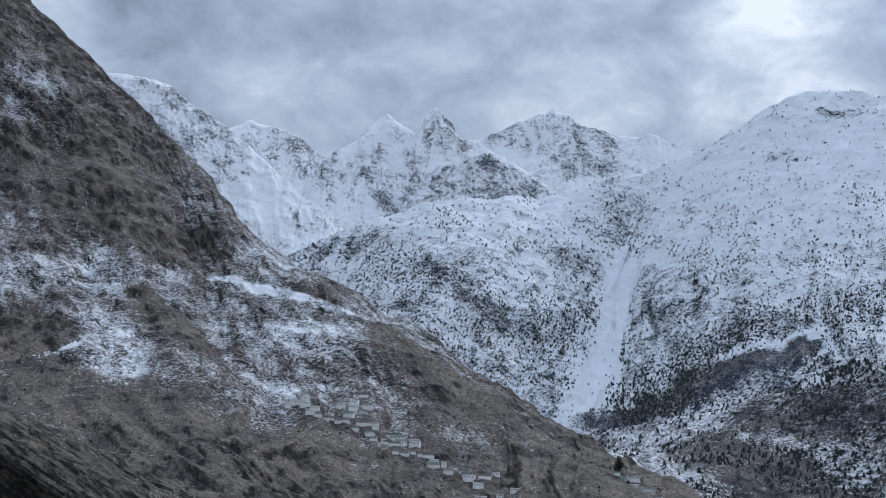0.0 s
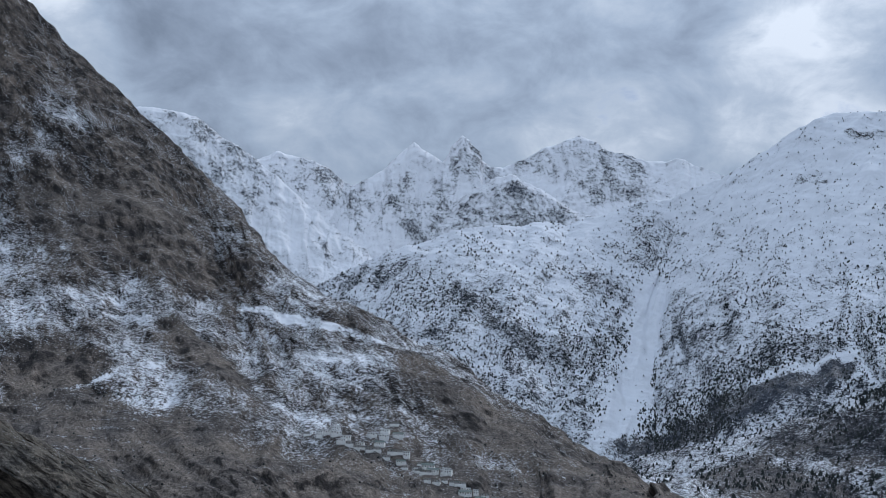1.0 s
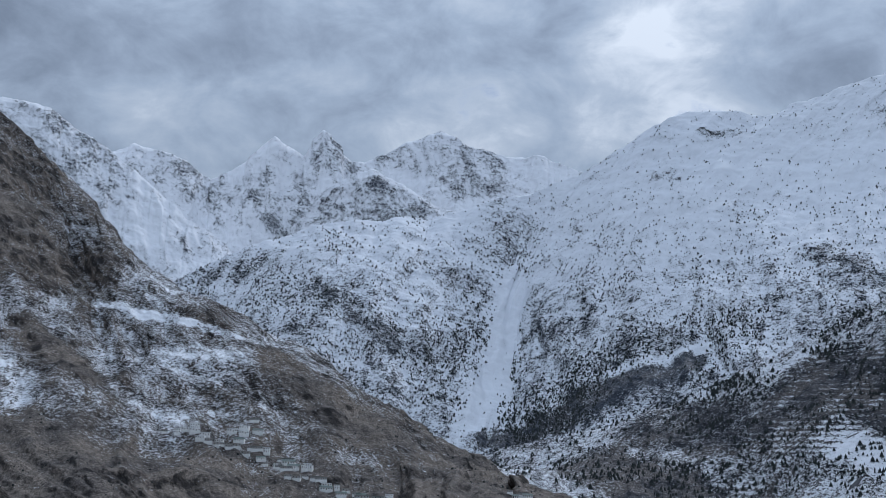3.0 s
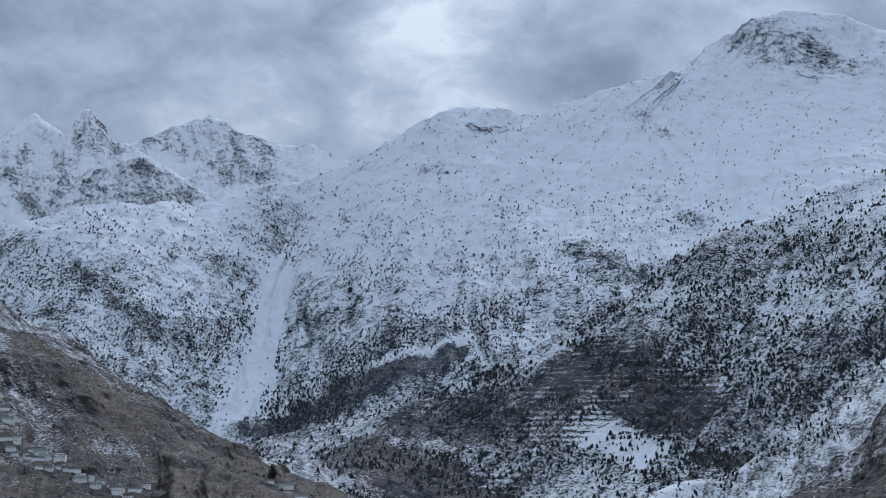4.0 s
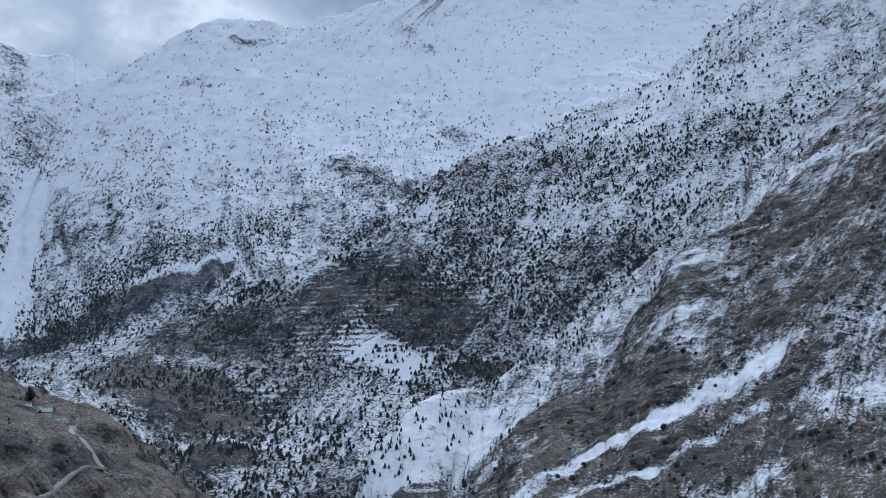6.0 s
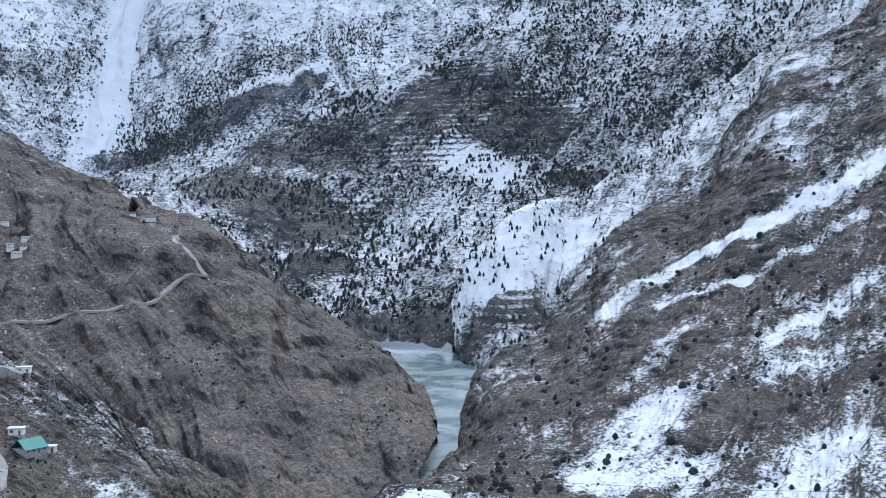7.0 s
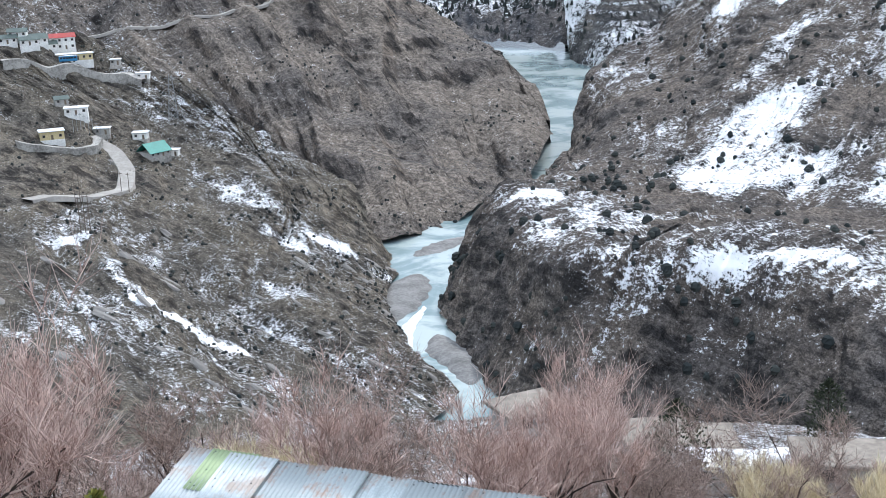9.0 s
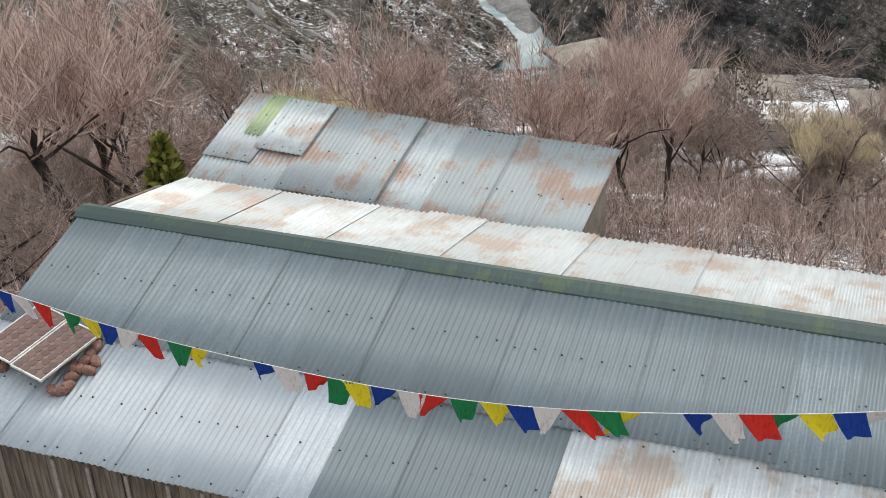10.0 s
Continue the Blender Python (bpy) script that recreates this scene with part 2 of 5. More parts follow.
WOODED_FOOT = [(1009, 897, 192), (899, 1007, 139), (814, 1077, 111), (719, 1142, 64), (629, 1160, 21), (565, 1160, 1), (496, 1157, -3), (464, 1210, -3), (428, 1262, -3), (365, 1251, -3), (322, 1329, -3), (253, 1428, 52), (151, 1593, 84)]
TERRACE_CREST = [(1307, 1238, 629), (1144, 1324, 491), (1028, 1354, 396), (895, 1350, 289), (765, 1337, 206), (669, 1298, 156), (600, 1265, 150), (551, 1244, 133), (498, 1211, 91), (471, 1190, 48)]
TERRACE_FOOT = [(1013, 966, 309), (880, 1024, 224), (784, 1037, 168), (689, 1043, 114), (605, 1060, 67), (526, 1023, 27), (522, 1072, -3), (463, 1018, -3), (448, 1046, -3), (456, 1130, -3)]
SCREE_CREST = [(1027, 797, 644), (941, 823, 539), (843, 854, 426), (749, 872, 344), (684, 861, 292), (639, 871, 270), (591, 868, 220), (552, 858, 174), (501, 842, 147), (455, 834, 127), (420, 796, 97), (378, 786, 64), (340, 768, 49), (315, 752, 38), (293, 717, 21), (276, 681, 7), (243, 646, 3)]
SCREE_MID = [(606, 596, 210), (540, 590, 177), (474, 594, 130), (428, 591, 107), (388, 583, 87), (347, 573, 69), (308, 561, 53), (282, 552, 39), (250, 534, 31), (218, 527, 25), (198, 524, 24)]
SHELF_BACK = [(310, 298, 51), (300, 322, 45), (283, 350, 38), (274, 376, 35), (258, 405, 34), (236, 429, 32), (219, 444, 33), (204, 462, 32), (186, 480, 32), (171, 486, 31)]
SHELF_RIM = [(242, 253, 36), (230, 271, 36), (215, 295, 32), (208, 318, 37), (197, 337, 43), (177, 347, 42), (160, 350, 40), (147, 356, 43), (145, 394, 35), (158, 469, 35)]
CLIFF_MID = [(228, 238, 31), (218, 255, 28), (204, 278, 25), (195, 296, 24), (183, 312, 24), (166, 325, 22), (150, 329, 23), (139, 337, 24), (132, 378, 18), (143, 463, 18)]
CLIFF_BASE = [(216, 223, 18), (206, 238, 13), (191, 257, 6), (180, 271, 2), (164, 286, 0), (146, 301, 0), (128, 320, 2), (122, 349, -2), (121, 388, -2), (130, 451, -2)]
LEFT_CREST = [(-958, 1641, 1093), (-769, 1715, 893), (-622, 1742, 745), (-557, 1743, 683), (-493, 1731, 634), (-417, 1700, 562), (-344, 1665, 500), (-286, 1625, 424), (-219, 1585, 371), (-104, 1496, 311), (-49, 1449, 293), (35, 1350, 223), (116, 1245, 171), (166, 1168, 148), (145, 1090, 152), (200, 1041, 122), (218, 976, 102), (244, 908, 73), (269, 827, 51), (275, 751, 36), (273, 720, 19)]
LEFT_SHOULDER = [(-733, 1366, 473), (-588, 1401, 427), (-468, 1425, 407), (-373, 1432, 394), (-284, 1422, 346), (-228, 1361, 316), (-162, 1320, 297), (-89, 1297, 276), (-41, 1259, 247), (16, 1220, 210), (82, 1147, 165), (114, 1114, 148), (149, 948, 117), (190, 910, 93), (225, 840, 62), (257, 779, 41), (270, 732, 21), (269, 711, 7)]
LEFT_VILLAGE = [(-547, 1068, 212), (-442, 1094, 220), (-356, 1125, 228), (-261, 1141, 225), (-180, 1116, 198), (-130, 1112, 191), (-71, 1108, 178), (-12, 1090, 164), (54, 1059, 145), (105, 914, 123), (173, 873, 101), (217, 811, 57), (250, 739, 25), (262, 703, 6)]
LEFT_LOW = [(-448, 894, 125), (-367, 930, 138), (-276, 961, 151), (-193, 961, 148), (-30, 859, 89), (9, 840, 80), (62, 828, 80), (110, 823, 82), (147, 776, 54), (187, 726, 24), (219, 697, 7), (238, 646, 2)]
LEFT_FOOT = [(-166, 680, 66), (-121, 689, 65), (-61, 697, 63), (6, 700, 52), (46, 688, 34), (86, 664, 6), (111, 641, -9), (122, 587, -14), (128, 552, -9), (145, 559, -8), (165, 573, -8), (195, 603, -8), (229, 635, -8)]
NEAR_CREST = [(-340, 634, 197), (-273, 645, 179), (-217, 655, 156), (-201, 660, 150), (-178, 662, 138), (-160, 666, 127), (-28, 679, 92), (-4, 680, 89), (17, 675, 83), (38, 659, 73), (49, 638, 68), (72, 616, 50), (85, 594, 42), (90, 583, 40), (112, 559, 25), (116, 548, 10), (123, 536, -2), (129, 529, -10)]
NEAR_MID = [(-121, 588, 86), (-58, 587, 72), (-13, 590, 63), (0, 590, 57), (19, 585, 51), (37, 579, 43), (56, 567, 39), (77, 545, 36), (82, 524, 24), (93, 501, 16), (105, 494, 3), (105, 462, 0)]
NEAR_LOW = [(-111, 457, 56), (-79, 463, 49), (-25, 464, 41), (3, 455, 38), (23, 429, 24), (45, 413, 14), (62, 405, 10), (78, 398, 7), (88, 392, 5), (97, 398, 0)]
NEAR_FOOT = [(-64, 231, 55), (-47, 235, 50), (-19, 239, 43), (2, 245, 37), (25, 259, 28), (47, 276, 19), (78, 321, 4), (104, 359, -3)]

# ---- relief ----
_perm = np.random.RandomState(7).permutation(512)
_grad = np.random.RandomState(8).normal(size=(512, 3))
_grad /= np.linalg.norm(_grad, axis=1)[:, None]


def perlin(p):
    """Gradient noise of the points p (n x 3), about -0.7 to 0.7."""
    i = np.floor(p).astype(np.int64)
    f = p - i
    w = f * f * f * (f * (f * 6 - 15) + 10)
    total = np.zeros(len(p))
    for dx in (0, 1):
        for dy in (0, 1):
            for dz in (0, 1):
                h = _perm[(_perm[(_perm[(i[:, 0] + dx) & 511] + i[:, 1] + dy) & 511] + i[:, 2] + dz) & 511]
                g = _grad[h]
                d = g[:, 0] * (f[:, 0] - dx) + g[:, 1] * (f[:, 1] - dy) + g[:, 2] * (f[:, 2] - dz)
                total += d * (w[:, 0] if dx else 1 - w[:, 0]) * (w[:, 1] if dy else 1 - w[:, 1]) * (w[:, 2] if dz else 1 - w[:, 2])
    return total


def fractal(p, octaves=5, gain=0.5, ridged=False):
    total, size, amp = np.zeros(len(p)), 1.0, 1.0
    for o in range(octaves):
        v = perlin(p * size + 17.3 * o)
        total += amp * ((0.35 - np.abs(v)) * 1.4 if ridged else v)
        size, amp = size * 2.03, amp * gain
    return total


def smooth_line(points, n, bend=1.0):
    """n points along a line through the given ones; bend: 1 smooth, 0 angular."""
    p = np.array(points, float)
    if len(p) == 2:
        return p[0] + (p[1] - p[0]) * np.linspace(0, 1, n)[:, None]
    chord = np.linalg.norm(np.diff(p, axis=0), axis=1) ** 0.75
    at_ = np.concatenate([[0], np.cumsum(chord)])
    t = np.linspace(0, at_[-1], n)
    k = np.clip(np.searchsorted(at_, t, side="right") - 1, 0, len(p) - 2)
    tang = np.zeros_like(p)
    tang[1:-1] = (p[2:] - p[:-2]) / (at_[2:] - at_[:-2])[:, None]
    chords = np.diff(p, axis=0) / chord[:, None]
    tang[0], tang[-1] = (p[1] - p[0]) / chord[0], (p[-1] - p[-2]) / chord[-1]
    h = chord[k][:, None]
    s = (t - at_[k])[:, None] / h
    smooth =  (2 * s**3 - 3 * s**2 + 1) * p[k] + (s**3 - 2 * s**2 + s) * h * tang[k] + (3 * s**2 - 2 * s**3) * p[k + 1] + (s**3 - s**2) * h * tang[k + 1]
    return smooth * bend + (p[k] + chords[k] * s * h) * (1 - bend)


class Land:
    """A slope lofted through guide lines from its crest to its foot, with gullies, crags and a far side behind the crest."""

    def __init__(self, name, lines, nu, nv, material, label, category="mountain", gully=(40, 12), crag=(25, 4), far_side=(300, 200), kind="", bend=0.5, jag=3.0, beds=None):
        """beds: the way across the rock layers, their thickness and how far they stand out."""
        L = [smooth_line(l, nu, bend) for l in lines]
        L[0][:, 2] += jag * fractal(L[0] / (jag * 9.0) + 5.0, 5, 0.6)
        out = L[0][:, :2] / np.linalg.norm(L[0][:, :2], axis=1)[:, None]
        far = L[0].copy()
        far[:, :2] += out * far_side[0]
        far[:, 2] -= far_side[1]
        L = np.array([far] + L)
        nb = 12
        P = np.stack([smooth_line_steps(L[:, i], nv, nb) for i in range(nu)], 1)  # nv+nb rows, nu columns
        du = np.gradient(P, axis=1)
        dv = np.gradient(P, axis=0)
        nrm = np.cross(du, dv)
        nrm *= np.sign(nrm[..., 2:3] + 1e-9)
        nrm /= np.linalg.norm(nrm, axis=2)[..., None] + 1e-9
        s = np.cumsum(np.linalg.norm(du, axis=2), axis=1).mean(0)[None, :] * np.ones(P.shape[:2])
        d = np.cumsum(np.linalg.norm(dv, axis=2), axis=0)
        flat = P.reshape(-1, 3)
        sd = np.stack([s.ravel(), d.ravel() * 0.22, np.full(s.size, hash_of(name))], 1)
        wob = 0.5 * perlin(flat / (gully[0] * 2.2))
        run = fractal(np.stack([sd[:, 0] / gully[0] + wob, sd[:, 1] / gully[0], sd[:, 2]], 1), 4, 0.5, True)
        rough = fractal(flat / crag[0], 5, 0.55)
        craggy = fractal(flat / (crag[0] * 4.5) + 31, 3, 0.5, True)
        fade = np.ones(P.shape[:2])
        fade[: nb + 8] *= np.concatenate([np.linspace(1, 0.12, nb), np.linspace(0.12, 1, 8)])[:, None]
        fade = fade.ravel()
        push = (gully[1] * run + crag[1] * (rough + 1.6 * craggy)) * fade
        layer = np.zeros(len(flat))
        if beds:
            across, thick, proud = np.array(beds[0]), beds[1], beds[2]
            q = flat @ across / thick + 1.2 * fractal(flat / (thick * 9), 3)
            lie = flat / (thick * 7)
            layer = fractal(np.stack([q, lie[:, 0], lie[:, 2]], 1), 3, 0.55)
            bare = np.clip(0.5 + 1.6 * fractal(flat / (thick * 14) + 7, 2), 0.1, 1.0)
            push += proud * layer * bare * fade * 2.0
        self.P = (flat + nrm.reshape(-1, 3) * push[:, None]).reshape(P.shape)
        self.hollow = -(gully[1] * run + 0.6 * crag[1] * rough) / (gully[1] + crag[1]) - 0.9 * layer
        self.nu, self.nv, self.nb = nu, nv + nb, nb
        rows, cols = self.nv, nu
        me = bpy.data.meshes.new(name)
        idx = np.arange(rows * cols).reshape(rows, cols)
        quads = np.stack([idx[:-1, :-1], idx[1:, :-1], idx[1:, 1:], idx[:-1, 1:]], -1).reshape(-1, 4)
        v = self.P.reshape(-1, 3)
        mid = len(quads) // 2
        a, b, c = v[quads[mid, 0]], v[quads[mid, 1]], v[quads[mid, 2]]
        if np.cross(b - a, c - a)[2] < 0:
            quads = quads[:, ::-1]
        me.vertices.add(len(v))
        me.vertices.foreach_set("co", v.astype(np.float32).ravel())
        me.loops.add(quads.size)
        me.loops.foreach_set("vertex_index", quads.astype(np.int32).ravel())
        me.polygons.add(len(quads))
        me.polygons.foreach_set("loop_start", np.arange(0, quads.size, 4, dtype=np.int32))
        me.polygons.foreach_set("use_smooth", np.ones(len(quads), bool))
        uv = me.uv_layers.new(name="UVMap")
        st = np.stack([s.ravel(), d.ravel()], 1)[quads.ravel()]
        uv.data.foreach_set("uv", st.astype(np.float32).ravel())
        at1 = me.attributes.new("hollow", "FLOAT", "POINT")
        at1.data.foreach_set("value", self.hollow.astype(np.float32))
        at3 = me.attributes.new("terraced", "FLOAT", "POINT")
        self.snow = np.zeros(len(v))
        at2 = me.attributes.new("snow", "FLOAT", "POINT")
        at2.data.foreach_set("value", self.snow.astype(np.float32))
        me.update(calc_edges=True)
        me.materials.append(material)
        self.ob = tagged(new(name, me), label, category, kind=kind)

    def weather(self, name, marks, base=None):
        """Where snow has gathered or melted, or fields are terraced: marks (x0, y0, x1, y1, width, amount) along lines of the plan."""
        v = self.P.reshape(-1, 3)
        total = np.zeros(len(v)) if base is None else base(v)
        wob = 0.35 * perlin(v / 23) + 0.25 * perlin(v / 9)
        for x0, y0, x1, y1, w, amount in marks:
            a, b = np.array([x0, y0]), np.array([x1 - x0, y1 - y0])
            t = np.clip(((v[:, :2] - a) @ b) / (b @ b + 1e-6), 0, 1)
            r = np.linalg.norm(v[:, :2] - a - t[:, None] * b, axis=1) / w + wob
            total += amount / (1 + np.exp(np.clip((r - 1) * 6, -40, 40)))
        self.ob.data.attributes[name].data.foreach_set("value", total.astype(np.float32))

    def height(self, x, y):
        """The ground's height at a place of the plan."""
        v = self.P[self.nb :].reshape(-1, 3)
        d2 = (v[:, 0] - x) ** 2 + (v[:, 1] - y) ** 2
        k = np.argpartition(d2, 4)[:4]
        w = 1 / (d2[k] + 0.01)
        return float((v[k, 2] * w).sum() / w.sum())

    def place(self, u, v):
        """The point at the fractions u along and v down the visible slope."""
        i = min(max(u, 0), 0.9999) * (self.nu - 1)
        j = self.nb + min(max(v, 0), 0.9999) * (self.nv - 1 - self.nb)
        a, b = int(j), int(i)
        fj, fi = j - a, i - b
        P = self.P
        return (P[a, b] * (1 - fi) + P[a, b + 1] * fi) * (1 - fj) + (P[a + 1, b] * (1 - fi) + P[a + 1, b + 1] * fi) * fj


def hash_of(name):
    return sum(ord(c) * (i + 3) for i, c in enumerate(name)) % 97


def smooth_line_steps(points, nv, nb):
    """From the far side (nb rows) over the crest and down to the foot (nv rows)."""
    p = np.array(points)
    down = smooth_line(p[1:], nv)
    up = p[0] + (p[1] - p[0]) * (np.linspace(0, 1, nb, endpoint=False) ** 0.8)[:, None]
    return np.concatenate([up, down])

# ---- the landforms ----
# rock and soil of the farthest land are paled and blued: distance haze in the colour
SNOW_FAR_HAZY = mountain_mat("snow_far_peaks_hazy", (0.20, 0.22, 0.26), (0.40, 0.42, 0.46), (0.46, 0.47, 0.50), 0.46, grain=0.022, patch=0.002, deep=6.0, dots=0.8, soft=0.2, steep=0.25, across=(0.5, 0.1, 0.85))
SNOW_MASSIF = mountain_mat("snow_massif", (0.05, 0.056, 0.07), (0.18, 0.19, 0.21), (0.16, 0.16, 0.17), 0.30, grain=0.04, patch=0.0035, deep=5.0, dots=0.8, white=(0.80, 0.82, 0.86), speck=0.4, soft=0.07, broad=0.6, fall=1.1, across=(0.5, 0.1, 0.85))
WOODED = mountain_mat("snow_wooded_slope", (0.045, 0.047, 0.054), (0.19, 0.18, 0.18), (0.14, 0.13, 0.128), 0.20, grain=0.055, patch=0.0045, deep=4.0, dots=1.1, speck=0.5, soft=0.06, broad=0.7, fall=1.1)
TERRACE = mountain_mat("snow_terrace_slope", (0.050, 0.050, 0.052), (0.20, 0.19, 0.18), (0.14, 0.13, 0.12), 0.15, grain=0.07, patch=0.006, deep=3.0, dots=1.0, soft=0.06, broad=0.8)
SCREE = mountain_mat("brown_slope", (0.036, 0.033, 0.032), (0.21, 0.182, 0.16), (0.14, 0.12, 0.106), -0.13, grain=0.12, patch=0.009, deep=2.0, dots=0.8, broad=1.5, soft=0.06)
LEFT = mountain_mat("brown_mountain", (0.028, 0.025, 0.024), (0.20, 0.166, 0.14), (0.178, 0.154, 0.135), -0.17, grain=0.085, patch=0.006, deep=2.8, soft=0.07, across=(0.80, -0.10, 0.59), dots=1.1)
NEAR = mountain_mat("grey_crag", (0.036, 0.031, 0.027), (0.26, 0.225, 0.182), (0.140, 0.124, 0.103), -0.19, grain=0.21, patch=0.014, deep=1.4, dots=0.8, broad=1.5, soft=0.06, crags=0.03)

# these three share the rock colours with haze painted in
far_peaks = Land("far_peak", [FAR_PEAKS_CREST, FAR_PEAKS_FOOT], 420, 140, SNOW_FAR_HAZY, "snow-covered far peak under low cloud, paled by haze", gully=(90, 26), crag=(70, 9), bend=0.1, jag=16)
far_ridge = Land("far_ridge", [FAR_RIDGE_CREST, FAR_RIDGE_FOOT], 260, 160, SNOW_FAR_HAZY, "steep snow-covered far ridge with bare rock ribs", gully=(90, 22), crag=(60, 9), bend=0.1, jag=16)
snow_spur = Land("snow_spur", [SPUR_CREST, SPUR_FOOT], 160, 80, SNOW_FAR_HAZY, "small snow-covered rocky spur before the far peaks", gully=(70, 16), crag=(40, 9), bend=0.1, jag=16)
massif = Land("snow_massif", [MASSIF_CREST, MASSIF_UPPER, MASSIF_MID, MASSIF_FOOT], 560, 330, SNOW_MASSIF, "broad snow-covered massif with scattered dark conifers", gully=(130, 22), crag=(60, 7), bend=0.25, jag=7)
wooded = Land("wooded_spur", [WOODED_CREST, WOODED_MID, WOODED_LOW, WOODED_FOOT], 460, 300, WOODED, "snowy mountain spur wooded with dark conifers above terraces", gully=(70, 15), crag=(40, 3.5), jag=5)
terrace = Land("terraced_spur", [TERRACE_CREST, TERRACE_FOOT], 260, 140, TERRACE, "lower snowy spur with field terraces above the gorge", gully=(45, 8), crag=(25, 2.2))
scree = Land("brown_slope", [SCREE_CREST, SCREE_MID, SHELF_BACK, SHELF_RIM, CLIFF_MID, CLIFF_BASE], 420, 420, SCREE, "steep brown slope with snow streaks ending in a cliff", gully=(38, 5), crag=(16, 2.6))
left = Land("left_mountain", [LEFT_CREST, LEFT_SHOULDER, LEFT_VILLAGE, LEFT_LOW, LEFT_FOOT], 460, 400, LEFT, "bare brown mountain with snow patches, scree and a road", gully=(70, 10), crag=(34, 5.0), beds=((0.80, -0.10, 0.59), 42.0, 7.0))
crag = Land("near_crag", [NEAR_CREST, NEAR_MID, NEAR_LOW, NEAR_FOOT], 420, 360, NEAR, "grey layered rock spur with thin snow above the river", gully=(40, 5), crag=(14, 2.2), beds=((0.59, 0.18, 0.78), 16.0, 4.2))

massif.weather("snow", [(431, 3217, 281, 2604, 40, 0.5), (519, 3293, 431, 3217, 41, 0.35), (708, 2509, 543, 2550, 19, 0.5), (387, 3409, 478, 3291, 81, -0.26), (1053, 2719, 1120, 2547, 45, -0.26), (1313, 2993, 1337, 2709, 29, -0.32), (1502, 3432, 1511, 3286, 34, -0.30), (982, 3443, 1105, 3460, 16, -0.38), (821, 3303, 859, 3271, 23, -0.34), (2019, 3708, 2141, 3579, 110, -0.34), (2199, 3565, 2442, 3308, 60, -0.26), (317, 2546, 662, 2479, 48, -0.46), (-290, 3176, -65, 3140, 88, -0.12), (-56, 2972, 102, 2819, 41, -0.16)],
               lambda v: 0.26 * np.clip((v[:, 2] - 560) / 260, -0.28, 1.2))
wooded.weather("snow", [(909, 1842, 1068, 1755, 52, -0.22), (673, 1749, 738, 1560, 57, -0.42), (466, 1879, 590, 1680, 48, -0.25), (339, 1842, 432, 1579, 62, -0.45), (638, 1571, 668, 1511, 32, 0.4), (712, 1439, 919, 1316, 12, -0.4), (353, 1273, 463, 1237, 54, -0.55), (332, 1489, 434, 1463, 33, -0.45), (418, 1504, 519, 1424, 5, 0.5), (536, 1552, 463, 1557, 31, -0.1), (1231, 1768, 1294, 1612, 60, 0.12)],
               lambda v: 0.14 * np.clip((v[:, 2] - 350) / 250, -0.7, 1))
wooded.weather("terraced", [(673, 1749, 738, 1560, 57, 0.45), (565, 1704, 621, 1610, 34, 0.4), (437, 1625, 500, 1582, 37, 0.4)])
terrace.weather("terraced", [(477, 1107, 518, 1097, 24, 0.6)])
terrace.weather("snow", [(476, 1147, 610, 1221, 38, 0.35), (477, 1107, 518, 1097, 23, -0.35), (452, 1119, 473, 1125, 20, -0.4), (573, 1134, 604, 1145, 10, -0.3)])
scree.weather("snow", [(367, 683, 428, 688, 9, 0.48), (428, 688, 457, 654, 10, 0.48), (457, 654, 520, 636, 12, 0.48), (383, 644, 414, 608, 5, 0.44), (414, 608, 480, 595, 7, 0.44), (381, 522, 420, 522, 13, 0.34), (362, 495, 385, 460, 15, 0.32),
                       (245, 451, 304, 511, 20, 0.50), (268, 429, 283, 441, 16, 0.40), (157, 447, 173, 453, 4, 0.48), (172, 411, 182, 403, 9, 0.34), (176, 334, 185, 333, 4, 0.36), (198, 328, 218, 324, 5, 0.40), (288, 392, 315, 408, 16, 0.32),
                       (310, 553, 367, 595, 7, 0.32), (240, 320, 262, 318, 7, 0.40), (191, 374, 251, 383, 12, -0.5), (283, 621, 300, 600, 30, -0.2), (324, 474, 324, 480, 14, -0.35), (205, 420, 215, 450, 10, -0.3)],
              lambda v: -0.04 + 0.06 * np.clip((v[:, 2] - 90) / 80, -1, 1) - 0.16 * np.clip((38 - v[:, 2]) / 8, 0, 1) + 0.10 * np.clip((v[:, 2] - 120) / 60, 0, 1))
left.weather("snow", [(-251, 1353, -199, 1327, 9, 0.41), (-199, 1327, -155, 1308, 8, 0.41), (-155, 1308, -101, 1296, 6, 0.41), (-193, 1205, -78, 1174, 40, 0.11), (-190, 1135, -140, 1120, 16, 0.17), (-425, 1203, -410, 1251, 36, 0.24),
                      (-559, 1563, -524, 1589, 30, 0.27), (-539, 1519, -560, 1490, 24, 0.24), (-324, 1156, -281, 1084, 36, 0.20), (-361, 1254, -311, 1236, 10, 0.27), (-345, 1062, -318, 1095, 3.5, 0.48), (-151, 1244, -106, 1242, 22, 0.20),
                      (-367, 1095, -360, 1110, 35, -0.45), (-305, 1017, -219, 975, 50, -0.3), (-299, 1237, -224, 1152, 20, -0.45), (-52, 1252, 30, 1138, 36, -0.35), (-480, 1450, -330, 1420, 60, -0.25)],
             lambda v: -0.02 + 0.09 * np.clip((v[:, 2] - 205) / 40, -1, 1) - 0.10 * np.clip((v[:, 2] - 400) / 60, 0, 1) - 0.10 * np.clip((190 - v[:, 2]) / 30, 0, 1) - 0.08 * np.clip((1000 - v[:, 1]) / 80, -0.5, 1) - 0.16 * np.clip((v[:, 0] - 60) / 60, 0, 1))
